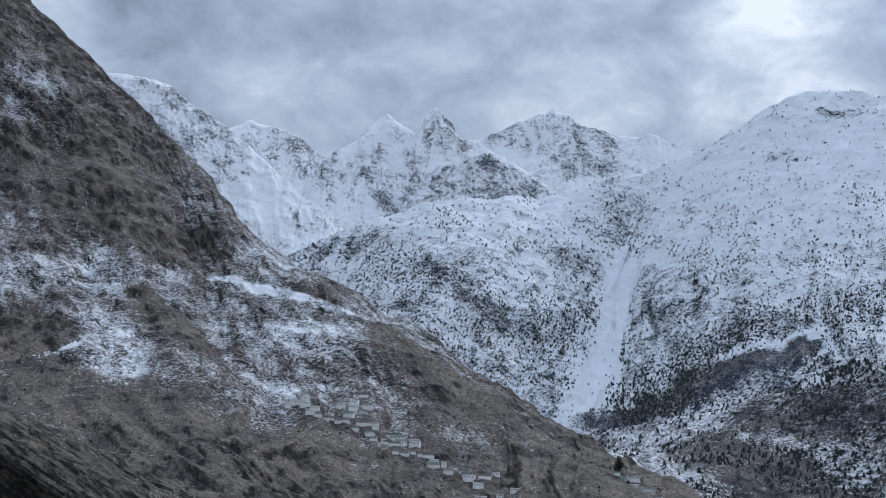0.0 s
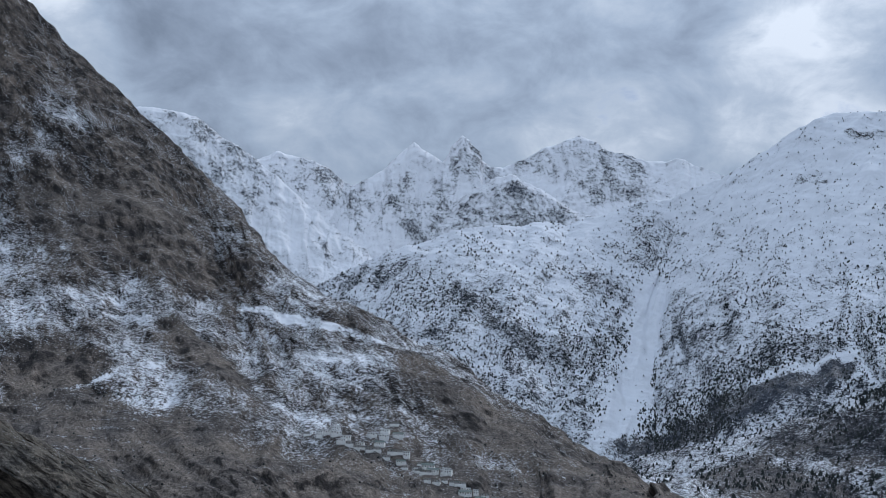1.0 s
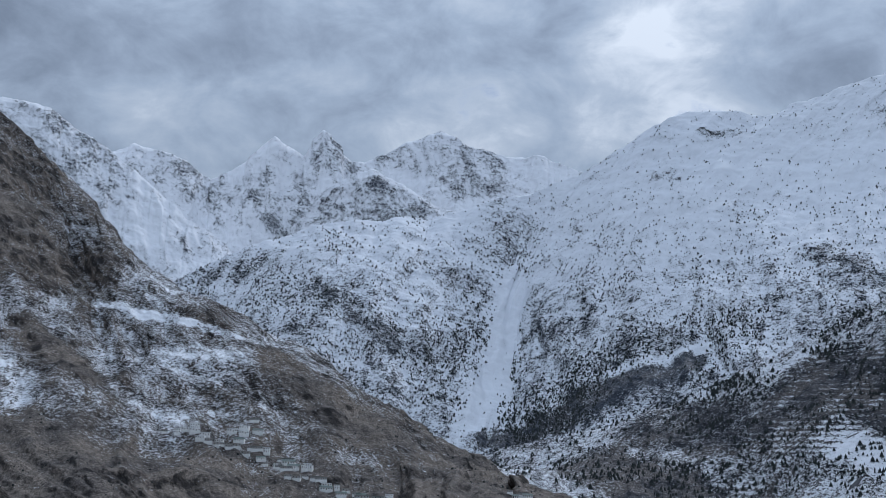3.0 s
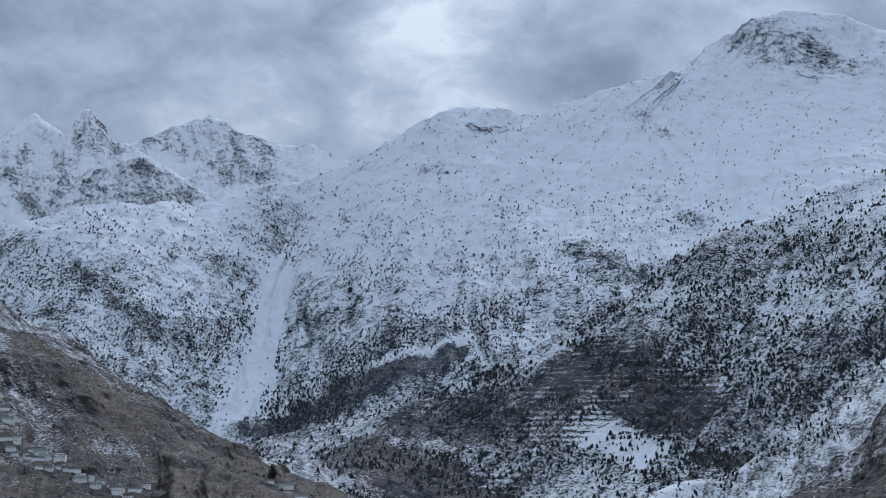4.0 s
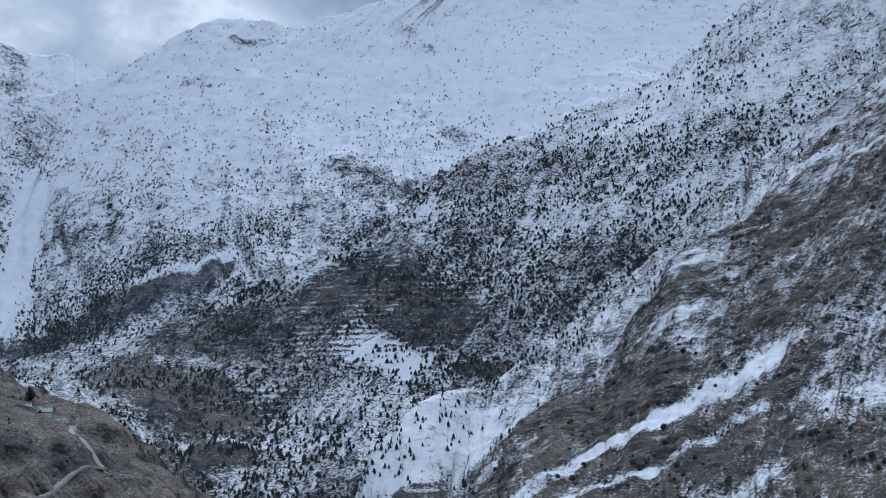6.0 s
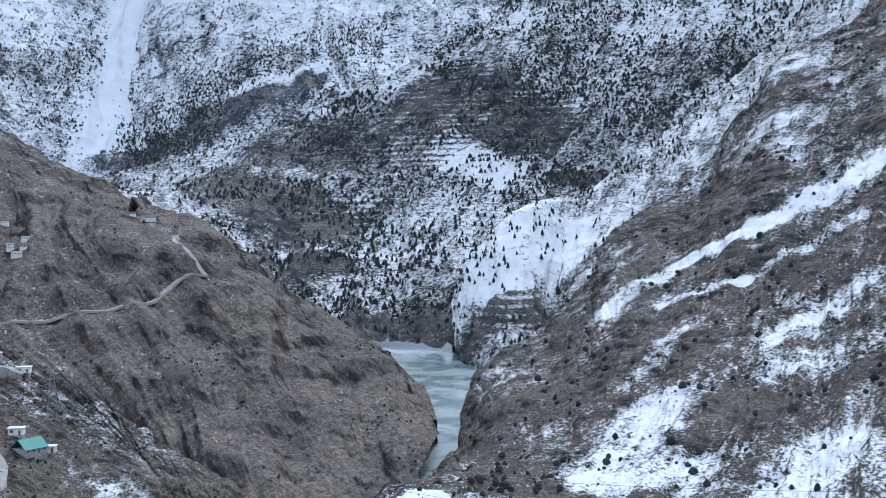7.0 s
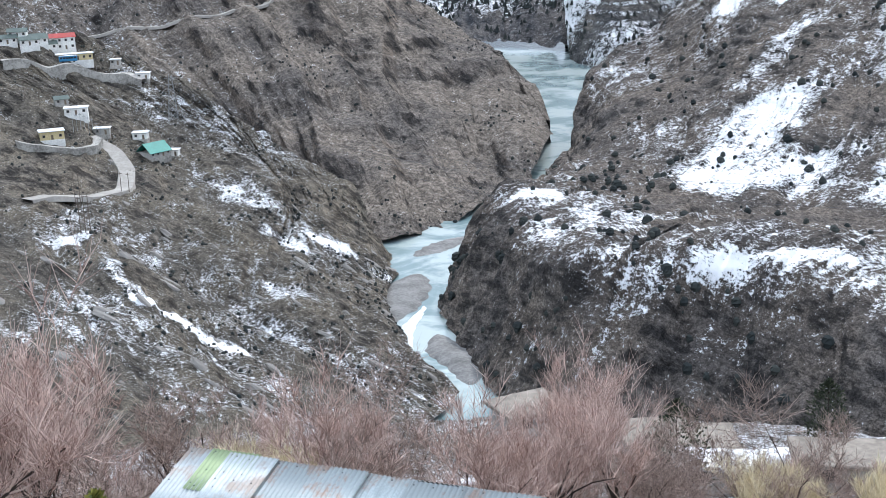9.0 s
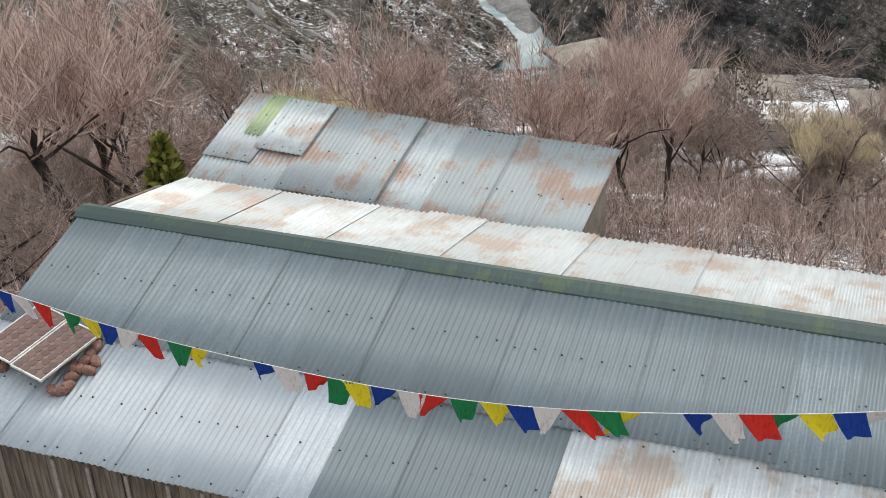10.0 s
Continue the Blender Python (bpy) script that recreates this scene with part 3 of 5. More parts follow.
left.weather("terraced", [(-300, 960, -150, 930, 40, 0.55), (-305, 1010, -260, 1000, 30, 0.3)])
crag.weather("snow", [(6, 406, 14, 380, 3.5, 0.5), (14, 380, 25, 381, 3.5, 0.5), (25, 381, 39, 370, 4, 0.5), (68, 483, 78, 480, 5, 0.4), (88, 498, 99, 498, 5, 0.4), (-12, 441, -4, 439, 6, 0.5), (59, 441, 70, 430, 4, 0.3)],
             lambda v: -0.05 + 0.10 * np.clip((v[:, 0] - 30) / 50, -1, 1))

# valley floor and river
WATER = Mat("river_water", rough=0.12, spec=0.5)
w_o = WATER.coords("Object")
WATER = WATER.done(WATER.mix(WATER.step(WATER.noise(w_o, 0.03, 5, 0.6, 0.5), 0.42, 0.6), (0.20, 0.28, 0.29), (0.48, 0.55, 0.54)), WATER.noise(w_o, 0.4, 4), 0.05, 0.4)


def flat_sheet(name, x0, x1, y0, y1, z, step, material, rough=0.0):
    nx, ny = int((x1 - x0) / step) + 1, int((y1 - y0) / step) + 1
    X, Y = np.meshgrid(np.linspace(x0, x1, nx), np.linspace(y0, y1, ny))
    Z = np.full_like(X, z)
    if rough:
        Z = Z + rough * fractal(np.stack([X.ravel(), Y.ravel(), 0 * X.ravel()], 1) / 300, 4).reshape(X.shape)
    me = bpy.data.meshes.new(name)
    idx = np.arange(nx * ny).reshape(ny, nx)
    q = np.stack([idx[:-1, :-1], idx[:-1, 1:], idx[1:, 1:], idx[1:, :-1]], -1).reshape(-1, 4)
    me.from_pydata(np.stack([X, Y, Z], -1).reshape(-1, 3).tolist(), [], q.tolist())
    me.materials.append(material)
    return new(name, me)


tagged(flat_sheet("ground", -4900, 4900, -4900, 4900, -12, 140, SCREE, 4), "brown stony valley floor with snow patches", "ground", kind="structure")
tagged(flat_sheet("river", 20, 760, 290, 1700, 0.0, 20, WATER), "pale turquoise half-frozen river in the gorge", "river", kind="structure")

# the hillside under the lookout
def hill_z(x, y):
    r = np.where(y > 0, np.hypot(x, y), y)
    return np.interp(r, [-60, 0, 22, 30, 40, 55, 75, 95, 108, 150, 200, 260, 330], [140, 136.5, 135.5, 132.5, 128, 121, 114.5, 110.3, 100, 68, 40, 14, -12])


def hillside():
    X, Y = np.meshgrid(np.linspace(-160, 240, 201), np.linspace(-60, 320, 191))
    p = np.stack([X.ravel(), Y.ravel(), 0 * X.ravel()], 1)
    Z = hill_z(X, Y) + (0.5 * fractal(p / 9, 4)).reshape(X.shape)
    me = bpy.data.meshes.new("hillside")
    idx = np.arange(X.size).reshape(X.shape)
    q = np.stack([idx[:-1, :-1], idx[:-1, 1:], idx[1:, 1:], idx[1:, :-1]], -1).reshape(-1, 4)
    me.from_pydata(np.stack([X, Y, Z], -1).reshape(-1, 3).tolist(), [], q.tolist())
    for nm in ("hollow", "snow", "terraced"):
        me.attributes.new(nm, "FLOAT", "POINT")
    me.uv_layers.new(name="UVMap")
    for f in me.polygons:
        f.use_smooth = True
    me.materials.append(HILL)
    return tagged(new("hillside", me), "brown orchard hillside with melting snow patches", "ground", kind="structure")


HILL = mountain_mat("orchard_ground", (0.05, 0.042, 0.035), (0.13, 0.10, 0.08), (0.11, 0.085, 0.066), -0.15, grain=1.4, patch=0.06, deep=0.15)
hillside()


# ---- far conifers and scrub: too many to count ----
# dark needles, greyed and lightened so that the colour holds the distance haze
HAZY_NEEDLES = Mat("hazy_dark_needles", rough=0.9, spec=0.1)
HAZY_NEEDLES = HAZY_NEEDLES.done(HAZY_NEEDLES.mix(HAZY_NEEDLES.island(), (0.030, 0.036, 0.038), (0.06, 0.066, 0.062)))


def conifer(rng, h, r):
    """Two ragged tiers of boughs on a stub of trunk: vertices and triangles."""
    vs, fs = [], []
    for z0, z1, k in ((0.02, 0.62, 1.0), (0.36, 1.0, 0.66)):
        n, b = 6, len(vs)
        turn = rng.uniform(0, 6.28)
        for i in range(n):
            q = r * k * rng.uniform(0.7, 1.2)
            vs.append((q * math.cos(turn + i * 6.283 / n), q * math.sin(turn + i * 6.283 / n), h * (z0 + rng.uniform(-0.03, 0.06))))
        vs += [(rng.uniform(-0.1, 0.1) * r, rng.uniform(-0.1, 0.1) * r, h * z1)]
        fs += [(b + i, b + (i + 1) % n, b + n) for i in range(n)]
    return vs, fs


def bush(rng, h, r):
    vs, fs = [], []
    for z, k in ((-0.1, 0.7), (0.35, 1.0), (0.75, 0.7)):
        vs += [(r * k * rng.uniform(0.75, 1.2) * math.cos(i * 1.047 + z), r * k * rng.uniform(0.75, 1.2) * math.sin(i * 1.047 + z), h * z + h * rng.uniform(-0.08, 0.08)) for i in range(6)]
    vs.append((0, 0, h))
    for b in (0, 6):
        for i in range(6):
            a, c = b + i, b + (i + 1) % 6
            fs += [(a, c, c + 6), (a, c + 6, a + 6)]
    fs += [(12 + i, 12 + (i + 1) % 6, 18) for i in range(6)]
    return vs, fs


def scatter(name, land, count, where, size, label, shape=conifer, wide=0.36, material=None, seed=3):
    """count plants on a slope; where(u, v, p) gives the chance that one stands there."""
    rng = random.Random(seed)
    V, F, done, tries = [], [], 0, 0
    us = []
    while done < count and tries < count * 30:
        tries += 1
        u, v = rng.random(), rng.random()
        p = land.place(u, v)
        if rng.random() > where(u, v, p):
            continue
        h = rng.uniform(*size) * rng.uniform(0.7, 1.15)
        vs, fs = shape(rng, h, h * wide * rng.uniform(0.8, 1.25))
        b = len(V)
        V += [(p[0] + x, p[1] + y, p[2] + z - 0.1 * h) for x, y, z in vs]
        F += [tuple(b + i for i in f) for f in fs]
        done += 1
    me = bpy.data.meshes.new(name)
    me.from_pydata(V, [], F)
    me.materials.append(material or HAZY_NEEDLES)
    return tagged(new(name, me), label, "trees" if shape is conifer else "shrubs", kind="stuff")


def clump(p, size, off=0.0):
    return noise.fractal(Vector(p) / size + Vector((off, 0, 0)), 1.0, 2.0, 3)


def beside(p, x0, y0, x1, y1):
    """How far p lies from a line of the plan."""
    f = min(max(((p[0] - x0) * (x1 - x0) + (p[1] - y0) * (y1 - y0)) / ((x1 - x0) ** 2 + (y1 - y0) ** 2), 0), 1)
    return math.hypot(p[0] - x0 - f * (x1 - x0), p[1] - y0 - f * (y1 - y0))


def on_massif(u, v, p):
    low = 1 - min(max((p[2] - 330) / 620, 0), 1)
    c = clump(p, 170)
    k = 0.03 + 0.36 * low**0.9 * min(max(0.5 + 1.6 * c, 0.08), 1.2)
    k += 0.8 * math.exp(-((beside(p, 430, 2560, 570, 2600) / 70) ** 2)) + 0.5 * math.exp(-((beside(p, 720, 2430, 800, 2560) / 50) ** 2))
    gully = min(beside(p, 431, 3217, 281, 2604), beside(p, 708, 2509, 540, 2400) * 1.8)
    return k * (0.03 if gully < 30 else 1) * (0.3 if p[2] < 200 else 1)


DENSE_WOOD = (712, 1439, 900, 1288)


def on_wooded(u, v, p):
    c = clump(p, 90, 5)
    top = min(max((760 - p[2]) / 250, 0.2), 1)
    k = top * min(max(0.6 + 1.4 * c, 0.06), 1) * (1.0 if p[2] > 230 else 0.5) * (0.35 if p[0] < 480 and p[1] > 1750 else 1)
    return k + 0.9 * math.exp(-((beside(p, *DENSE_WOOD) / 30) ** 2))


scatter("massif_conifers", massif, 13000, on_massif, (3.2, 6.4), "scattered dark conifers on the snow-covered massif", wide=0.48)
scatter("spur_conifers", wooded, 10000, on_wooded, (3.6, 7.6), "dense dark conifers on the snowy spur", wide=0.44, seed=5)
scatter("terrace_conifers", terrace, 700, lambda u, v, p: min(max(0.3 + 1.6 * clump(p, 60, 9), 0.05), 1), (3.5, 7), "dark conifers dotted over the terraced snow", seed=6)
scatter("slope_scrub", scree, 700, lambda u, v, p: (0.5 if p[2] > 60 else 0.3) * min(max(0.3 + 2.0 * clump(p, 45, 2), 0.03), 1), (1.0, 3.4), "dark juniper scrub on the brown slope", bush, 0.55, seed=7)
scatter("mountain_scrub", left, 1500, lambda u, v, p: min(max(0.3 + 2.0 * clump(p, 60, 3), 0.03), 1) * (1 if p[2] < 260 else 0.3), (0.5, 1.6), "low dark scrub on the brown mountain", bush, 0.6, seed=8)
scatter("crag_scrub", crag, 1600, lambda u, v, p: min(max(0.4 + 2.0 * clump(p, 30, 4), 0.05), 1), (0.4, 1.3), "low dark scrub on the rock spur", bush, 0.6, seed=9)

# ---- helpers for things ----
def part(name, bm, material, parent, label="", smooth=False):
    """Links a bmesh as one mesh object under a thing or a part."""
    me = bpy.data.meshes.new(name)
    bm.to_mesh(me)
    bm.free()
    if smooth:
        for f in me.polygons:
            f.use_smooth = True
    me.materials.append(material)
    ob = new(name, me)
    ob.parent = parent
    return tagged(ob, label) if label else ob


def piece(name, mesh, parent, m):
    ob = new(name, mesh)
    ob.parent = parent
    ob.matrix_basis = m
    return ob


def block(bm, x0, y0, z0, x1, y1, z1, bevel=0.0):
    r = bmesh.ops.create_cube(bm, size=1, matrix=Matrix.Translation(((x0 + x1) / 2, (y0 + y1) / 2, (z0 + z1) / 2)) @ Matrix.Diagonal((abs(x1 - x0), abs(y1 - y0), abs(z1 - z0), 1)))
    if bevel:
        es = list({e for v in r["verts"] for e in v.link_edges})
        bmesh.ops.bevel(bm, geom=es, offset=bevel, segments=1, affect="EDGES")
    return bm


def boxed(*a, bevel=0.0):
    return block(bmesh.new(), *a, bevel=bevel)


def tube(points, radii, sides=6):
    """Vertices and faces of a tapered tube along the points."""
    V, F = [], []
    for i, (p, r) in enumerate(zip(points, radii)):
        a, b = points[max(i - 1, 0)], points[min(i + 1, len(points) - 1)]
        t = (Vector(b) - Vector(a)).normalized()
        s = t.orthogonal().normalized()
        q = t.cross(s)
        for k in range(sides):
            w = 6.28318 * k / sides
            V.append(tuple(Vector(p) + r * (math.cos(w) * s + math.sin(w) * q)))
    for i in range(len(points) - 1):
        for k in range(sides):
            a, b = i * sides + k, i * sides + (k + 1) % sides
            F.append((a, b, b + sides, a + sides))
    return V, F


def tube_part(name, points, radii, material, parent, sides=6, label=""):
    V, F = tube(points, radii, sides)
    me = bpy.data.meshes.new(name)
    me.from_pydata(V, [], F)
    me.materials.append(material)
    if parent is None:
        return new(name, me)
    ob = new(name, me)
    ob.parent = parent
    return tagged(ob, label) if label else ob


def plain(name, colour, rough=0.7, metal=0.0, scale=8.0, vary=0.25, bump=0.004):
    k = Mat(name, rough=rough, metal=metal)
    n1, n2 = k.noise(k.coords("Object"), scale, 6, 0.65), k.noise(k.coords("Object"), scale * 0.13, 4, 0.55)
    f = k.add((n1, 0.5), (n2, 0.5))
    return k.done(k.mix(k.step(f, 0.35, 0.65), tuple(c * (1 - vary) for c in colour), tuple(min(c * (1 + vary), 1) for c in colour)), n1, bump, 0.6)


# ---- the sheds below the lookout ----
def zinc(name, base, rust, rust_at, green_at=9.0, metal=0.55, rough=0.5):
    """Weathered galvanised sheet with rust, dirt runs and algae."""
    k = Mat(name, rough=rough, metal=metal, spec=0.4)
    ob = k.coords("Object")
    rnd = k.random()
    shift = k.n("ShaderNodeVectorMath")
    k.t.links.new(ob, shift.inputs[0])
    spread = k.n("ShaderNodeCombineXYZ")
    k.put(k.math("MULTIPLY", rnd, 37.0), spread.inputs[0])
    k.put(k.math("MULTIPLY", rnd, 19.0), spread.inputs[1])
    k.t.links.new(spread.outputs[0], shift.inputs[1])
    shift.operation = "ADD"
    p = shift.outputs[0]
    runs = k.n("ShaderNodeMapping")
    runs.inputs["Scale"].default_value = (9.0, 0.9, 1.0)
    k.t.links.new(p, runs.inputs[0])
    streak = k.noise(runs.outputs[0], 1.6, 6, 0.65)
    blot, fine = k.noise(p, 1.3, 5, 0.6), k.noise(p, 26.0, 6, 0.7)
    c = k.mix(k.step(k.add((streak, 0.6), (fine, 0.4)), 0.34, 0.66), tuple(q * 0.74 for q in base), tuple(min(q * 1.10, 0.9) for q in base))
    c = k.mix(rnd, c, tuple(q * 0.70 for q in base))
    c = k.mix(k.math("MULTIPLY", k.step(k.add((blot, 0.62), (streak, 0.22), (fine, 0.16)), rust_at, rust_at + 0.10), 0.78), c, rust)
    c = k.mix(k.math("MULTIPLY", k.step(k.math("ADD", rnd, k.math("MULTIPLY", blot, 0.25)), green_at, green_at + 0.08), 0.7), c, (0.30, 0.40, 0.16))
    r = k.math("ADD", 0.34, k.math("MULTIPLY", k.add((streak, 0.5), (fine, 0.5)), 0.45))
    return k.done(c, k.add((fine, 0.6), (blot, 0.4)), 0.004, 0.7, rough=r)


ZINC_GREY = zinc("zinc_grey", (0.27, 0.32, 0.342), (0.26, 0.20, 0.16), 0.66, metal=0.35)
ZINC_PALE = zinc("zinc_pale", (0.62, 0.66, 0.67), (0.40, 0.31, 0.25), 0.485, metal=0.3)
ZINC_NEW = zinc("zinc_new", (0.58, 0.63, 0.67), (0.34, 0.26, 0.2), 0.70, metal=0.35)
ZINC_BACK = zinc("zinc_back", (0.52, 0.57, 0.58), (0.36, 0.23, 0.165), 0.49, metal=0.3)
ZINC_MOSS = zinc("zinc_moss", (0.58, 0.62, 0.55), (0.36, 0.3, 0.2), 0.60, green_at=0.05, metal=0.25)
CAP = zinc("ridge_cap", (0.055, 0.090, 0.085), (0.08, 0.12, 0.06), 0.52, metal=0.1)
PLANKS = Mat("weathered_planks", rough=0.85)
_p = PLANKS.noise(PLANKS.coords("Object", (14.0, 14.0, 0.8)), 2.0, 6, 0.6)
_q = PLANKS.math("MULTIPLY", PLANKS.random(), 0.6)
PLANKS = PLANKS.done(PLANKS.mix(PLANKS.step(PLANKS.math("ADD", _p, PLANKS.math("MULTIPLY", _q, 0.3)), 0.4, 0.75), (0.10, 0.075, 0.055), (0.26, 0.21, 0.16)), _p, 0.006, 0.8)
BATTEN = plain("pale_batten", (0.36, 0.30, 0.26), 0.8)
NAIL = plain("roofing_nail", (0.08, 0.08, 0.08), 0.5, 0.6)
STONE_WALL = plain("rubble_wall", (0.26, 0.22, 0.18), 0.9, scale=3.0, vary=0.5, bump=0.03)

RIDGE = Vector((-1.347, 15.619, 142.0))   # left end of the main ridge
ALONG, DOWN = Vector((0.8323, -0.5544, 0)), Vector((-0.5544, -0.8323, 0))


def roof_frame(origin, slope, away=False):
    """A frame on a roof: x along the ridge, y down the slope, z off the roof."""
    d = -DOWN if away else DOWN
    s = radians(slope)
    y = d * math.cos(s) + Vector((0, 0, -math.sin(s)))
    x = ALONG
    z = x.cross(y)
    if z.z < 0:
        z = -z
    m = Matrix((x, y, z)).transposed().to_4x4()
    m.translation = origin
    return m


SHEETS = {}


def sheet_mesh(length, material, waves=11, width=0.84):
    """One corrugated sheet, lying from y = 0 to its length."""
    key = (round(length, 2), material.name)
    if key not in SHEETS:
        n, V, F = waves * 6, [], []
        ys = [0, length * 0.33, length * 0.67, length]
        for top in (0.0, -0.004):
            for y in ys:
                for i in range(n + 1):
                    w = 6.28318 * i / 6
                    V.append((width * i / n, y, 0.0105 * math.cos(w) + top))
        r = n + 1
        for j in range(3):
            for i in range(n):
                a = j * r + i
                F.append((a, a + 1, a + r + 1, a + r))
                b = a + 4 * r
                F.append((b, b + r, b + r + 1, b + 1))
        for i in range(n):
            for j in (0, 3):
                a = j * r + i
                F.append((a, a + 1, a + 1 + 4 * r, a + 4 * r))
        me = bpy.data.meshes.new("sheet")
        me.from_pydata(V, [], F)
        me.materials.append(material)
        for f in me.polygons:
            f.use_smooth = len(f.vertices) == 4
        SHEETS[key] = me
    return SHEETS[key]


NAIL_MESH = bpy.data.meshes.new("nail")
_b = bmesh.new()
bmesh.ops.create_cone(_b, cap_ends=True, segments=6, radius1=0.014, radius2=0.009, depth=0.014)
_b.to_mesh(NAIL_MESH)
_b.free()
NAIL_MESH.materials.append(NAIL)


def lay_sheets(parent, frame_, start, stop, length, material, rng, y0=0.0, step=0.76, lift=0.0, nails=True, uneven=0.03):
    """Overlapping sheets side by side, each a little askew, with nails along two purlins."""
    x, i = start, 0
    while x < stop - 0.05:
        m = frame_ @ pose(x, y0 + rng.uniform(-uneven, uneven), 0.012 + lift + 0.011 * (i % 2) + rng.uniform(0, 0.003), 0, 0, rng.uniform(-0.35, 0.35))
        mat = material(i, rng) if callable(material) else material
        piece("sheet", sheet_mesh(length, mat), parent, m)
        if nails:
            for yy in (0.10, length * 0.52, length - 0.09):
                for k in range(2 + (yy > length * 0.4)):
                    piece("nail", NAIL_MESH, parent, m @ pose(0.0764 * (1 + 4 * k + rng.randint(0, 1)), yy + rng.uniform(-0.02, 0.02), 0.013))
        x += step
        i += 1


def main_shed():
    shed = tagged(new("shed"), "long wooden shed with a weathered corrugated zinc roof", "shed")
    rng = random.Random(11)
    near, far = roof_frame(RIDGE, 13.5), roof_frame(RIDGE, 15, True)
    # grey near slope, paler far slope: the sun's difference is also in the zinc colours
    lay_sheets(shed, near, 0.0, 13.0, 2.02, ZINC_GREY, rng, 0.02)
    lay_sheets(shed, far, 0.25, 13.0, 2.12, ZINC_PALE, rng, 0.0, uneven=0.04, nails=False)
    eave = RIDGE + DOWN * 1.95 + Vector((0, 0, -1.95 * math.tan(radians(13.5)) - 0.05))
    lean = roof_frame(eave, 11)
    new_or_old = lambda i, r: ZINC_NEW if i < 7 else (ZINC_GREY if i < 10 else ZINC_PALE)
    lay_sheets(shed, lean, -0.55, 13.0, 1.78, new_or_old, rng, -0.06)
    # folded ridge cap in overlapping lengths
    for k in range(6):
        bm = bmesh.new()
        prof = [(-0.16, -0.035), (-0.15, -0.03), (0.0, 0.03), (0.12, -0.006), (0.195, -0.036), (0.20, -0.05)]
        x0, x1 = -0.06 + k * 2.2, 2.2 + k * 2.2
        rows = [[bm.verts.new((x, y, z + 0.030 + 0.004 * (k % 2) + o)) for y, z in prof] for x in (x0, x1) for o in (0, -0.004)]
        for a, b in ((0, 2), (1, 3)):
            for j in range(len(prof) - 1):
                bm.faces.new((rows[a][j], rows[a][j + 1], rows[b][j + 1], rows[b][j]))
        for a, b in ((0, 1), (2, 3)):
            for j in range(len(prof) - 1):
                bm.faces.new((rows[a][j], rows[a][j + 1], rows[b][j + 1], rows[b][j]))
        cap = part("ridge_cap", bm, CAP, shed, "folded ridge flashing stained green")
        cap.matrix_basis = roof_frame(RIDGE, 0)
    # board walls with pale battens
    flat = roof_frame(Vector((RIDGE.x, RIDGE.y, 0)), 0)
    y_front, top = 1.95 + 1.52, 140.98
    bm = bmesh.new()
    block(bm, -0.35, -1.7, 135.0, 12.9, y_front - 0.06, 140.9)
    core = part("wall_core", bm, STONE_WALL, shed)
    core.matrix_basis = flat
    x = -0.4
    board = {}
    while x < 6.5:
        w = rng.choice((0.15, 0.2, 0.24))
        if w not in board:
            bm = boxed(0, 0, 0, w - 0.008, 0.03, 4.6, bevel=0.003)
            board[w] = bpy.data.meshes.new("board")
            bm.to_mesh(board[w])
            bm.free()
            board[w].materials.append(PLANKS)
        piece("board", board[w], shed, flat @ pose(x, y_front - 0.05 + rng.uniform(0, 0.012), top - 4.62))
        x += w
    batten = bpy.data.meshes.new("batten")
    bm = boxed(0, 0, 0, 0.045, 0.03, 4.6, bevel=0.004)
    bm.to_mesh(batten)
    bm.free()
    batten.materials.append(BATTEN)
    for k in range(9):
        piece("batten", batten, shed, flat @ pose(1.62 + 0.47 * k + rng.uniform(-0.05, 0.05), y_front - 0.01, top - 4.64))
    # gable ends under the roof
    for gx in (-0.02, 12.6):
        bm = bmesh.new()
        prism = [(-1.75, 140.6), (-1.75, 141.45), (0.0, 141.93), (1.9, 141.45), (1.9, 140.6)]
        a, b = [[bm.verts.new((gx + o, y, z)) for y, z in prism] for o in (0, 0.06)]
        bm.faces.new(a), bm.faces.new(b[::-1])
        for j in range(5):
            bm.faces.new((a[j], a[(j + 1) % 5], b[(j + 1) % 5], b[j]))
        g = part("gable", bm, PLANKS, shed)
        g.matrix_basis = flat
    return near, lean, flat


near_roof, lean_roof, shed_flat = main_shed()


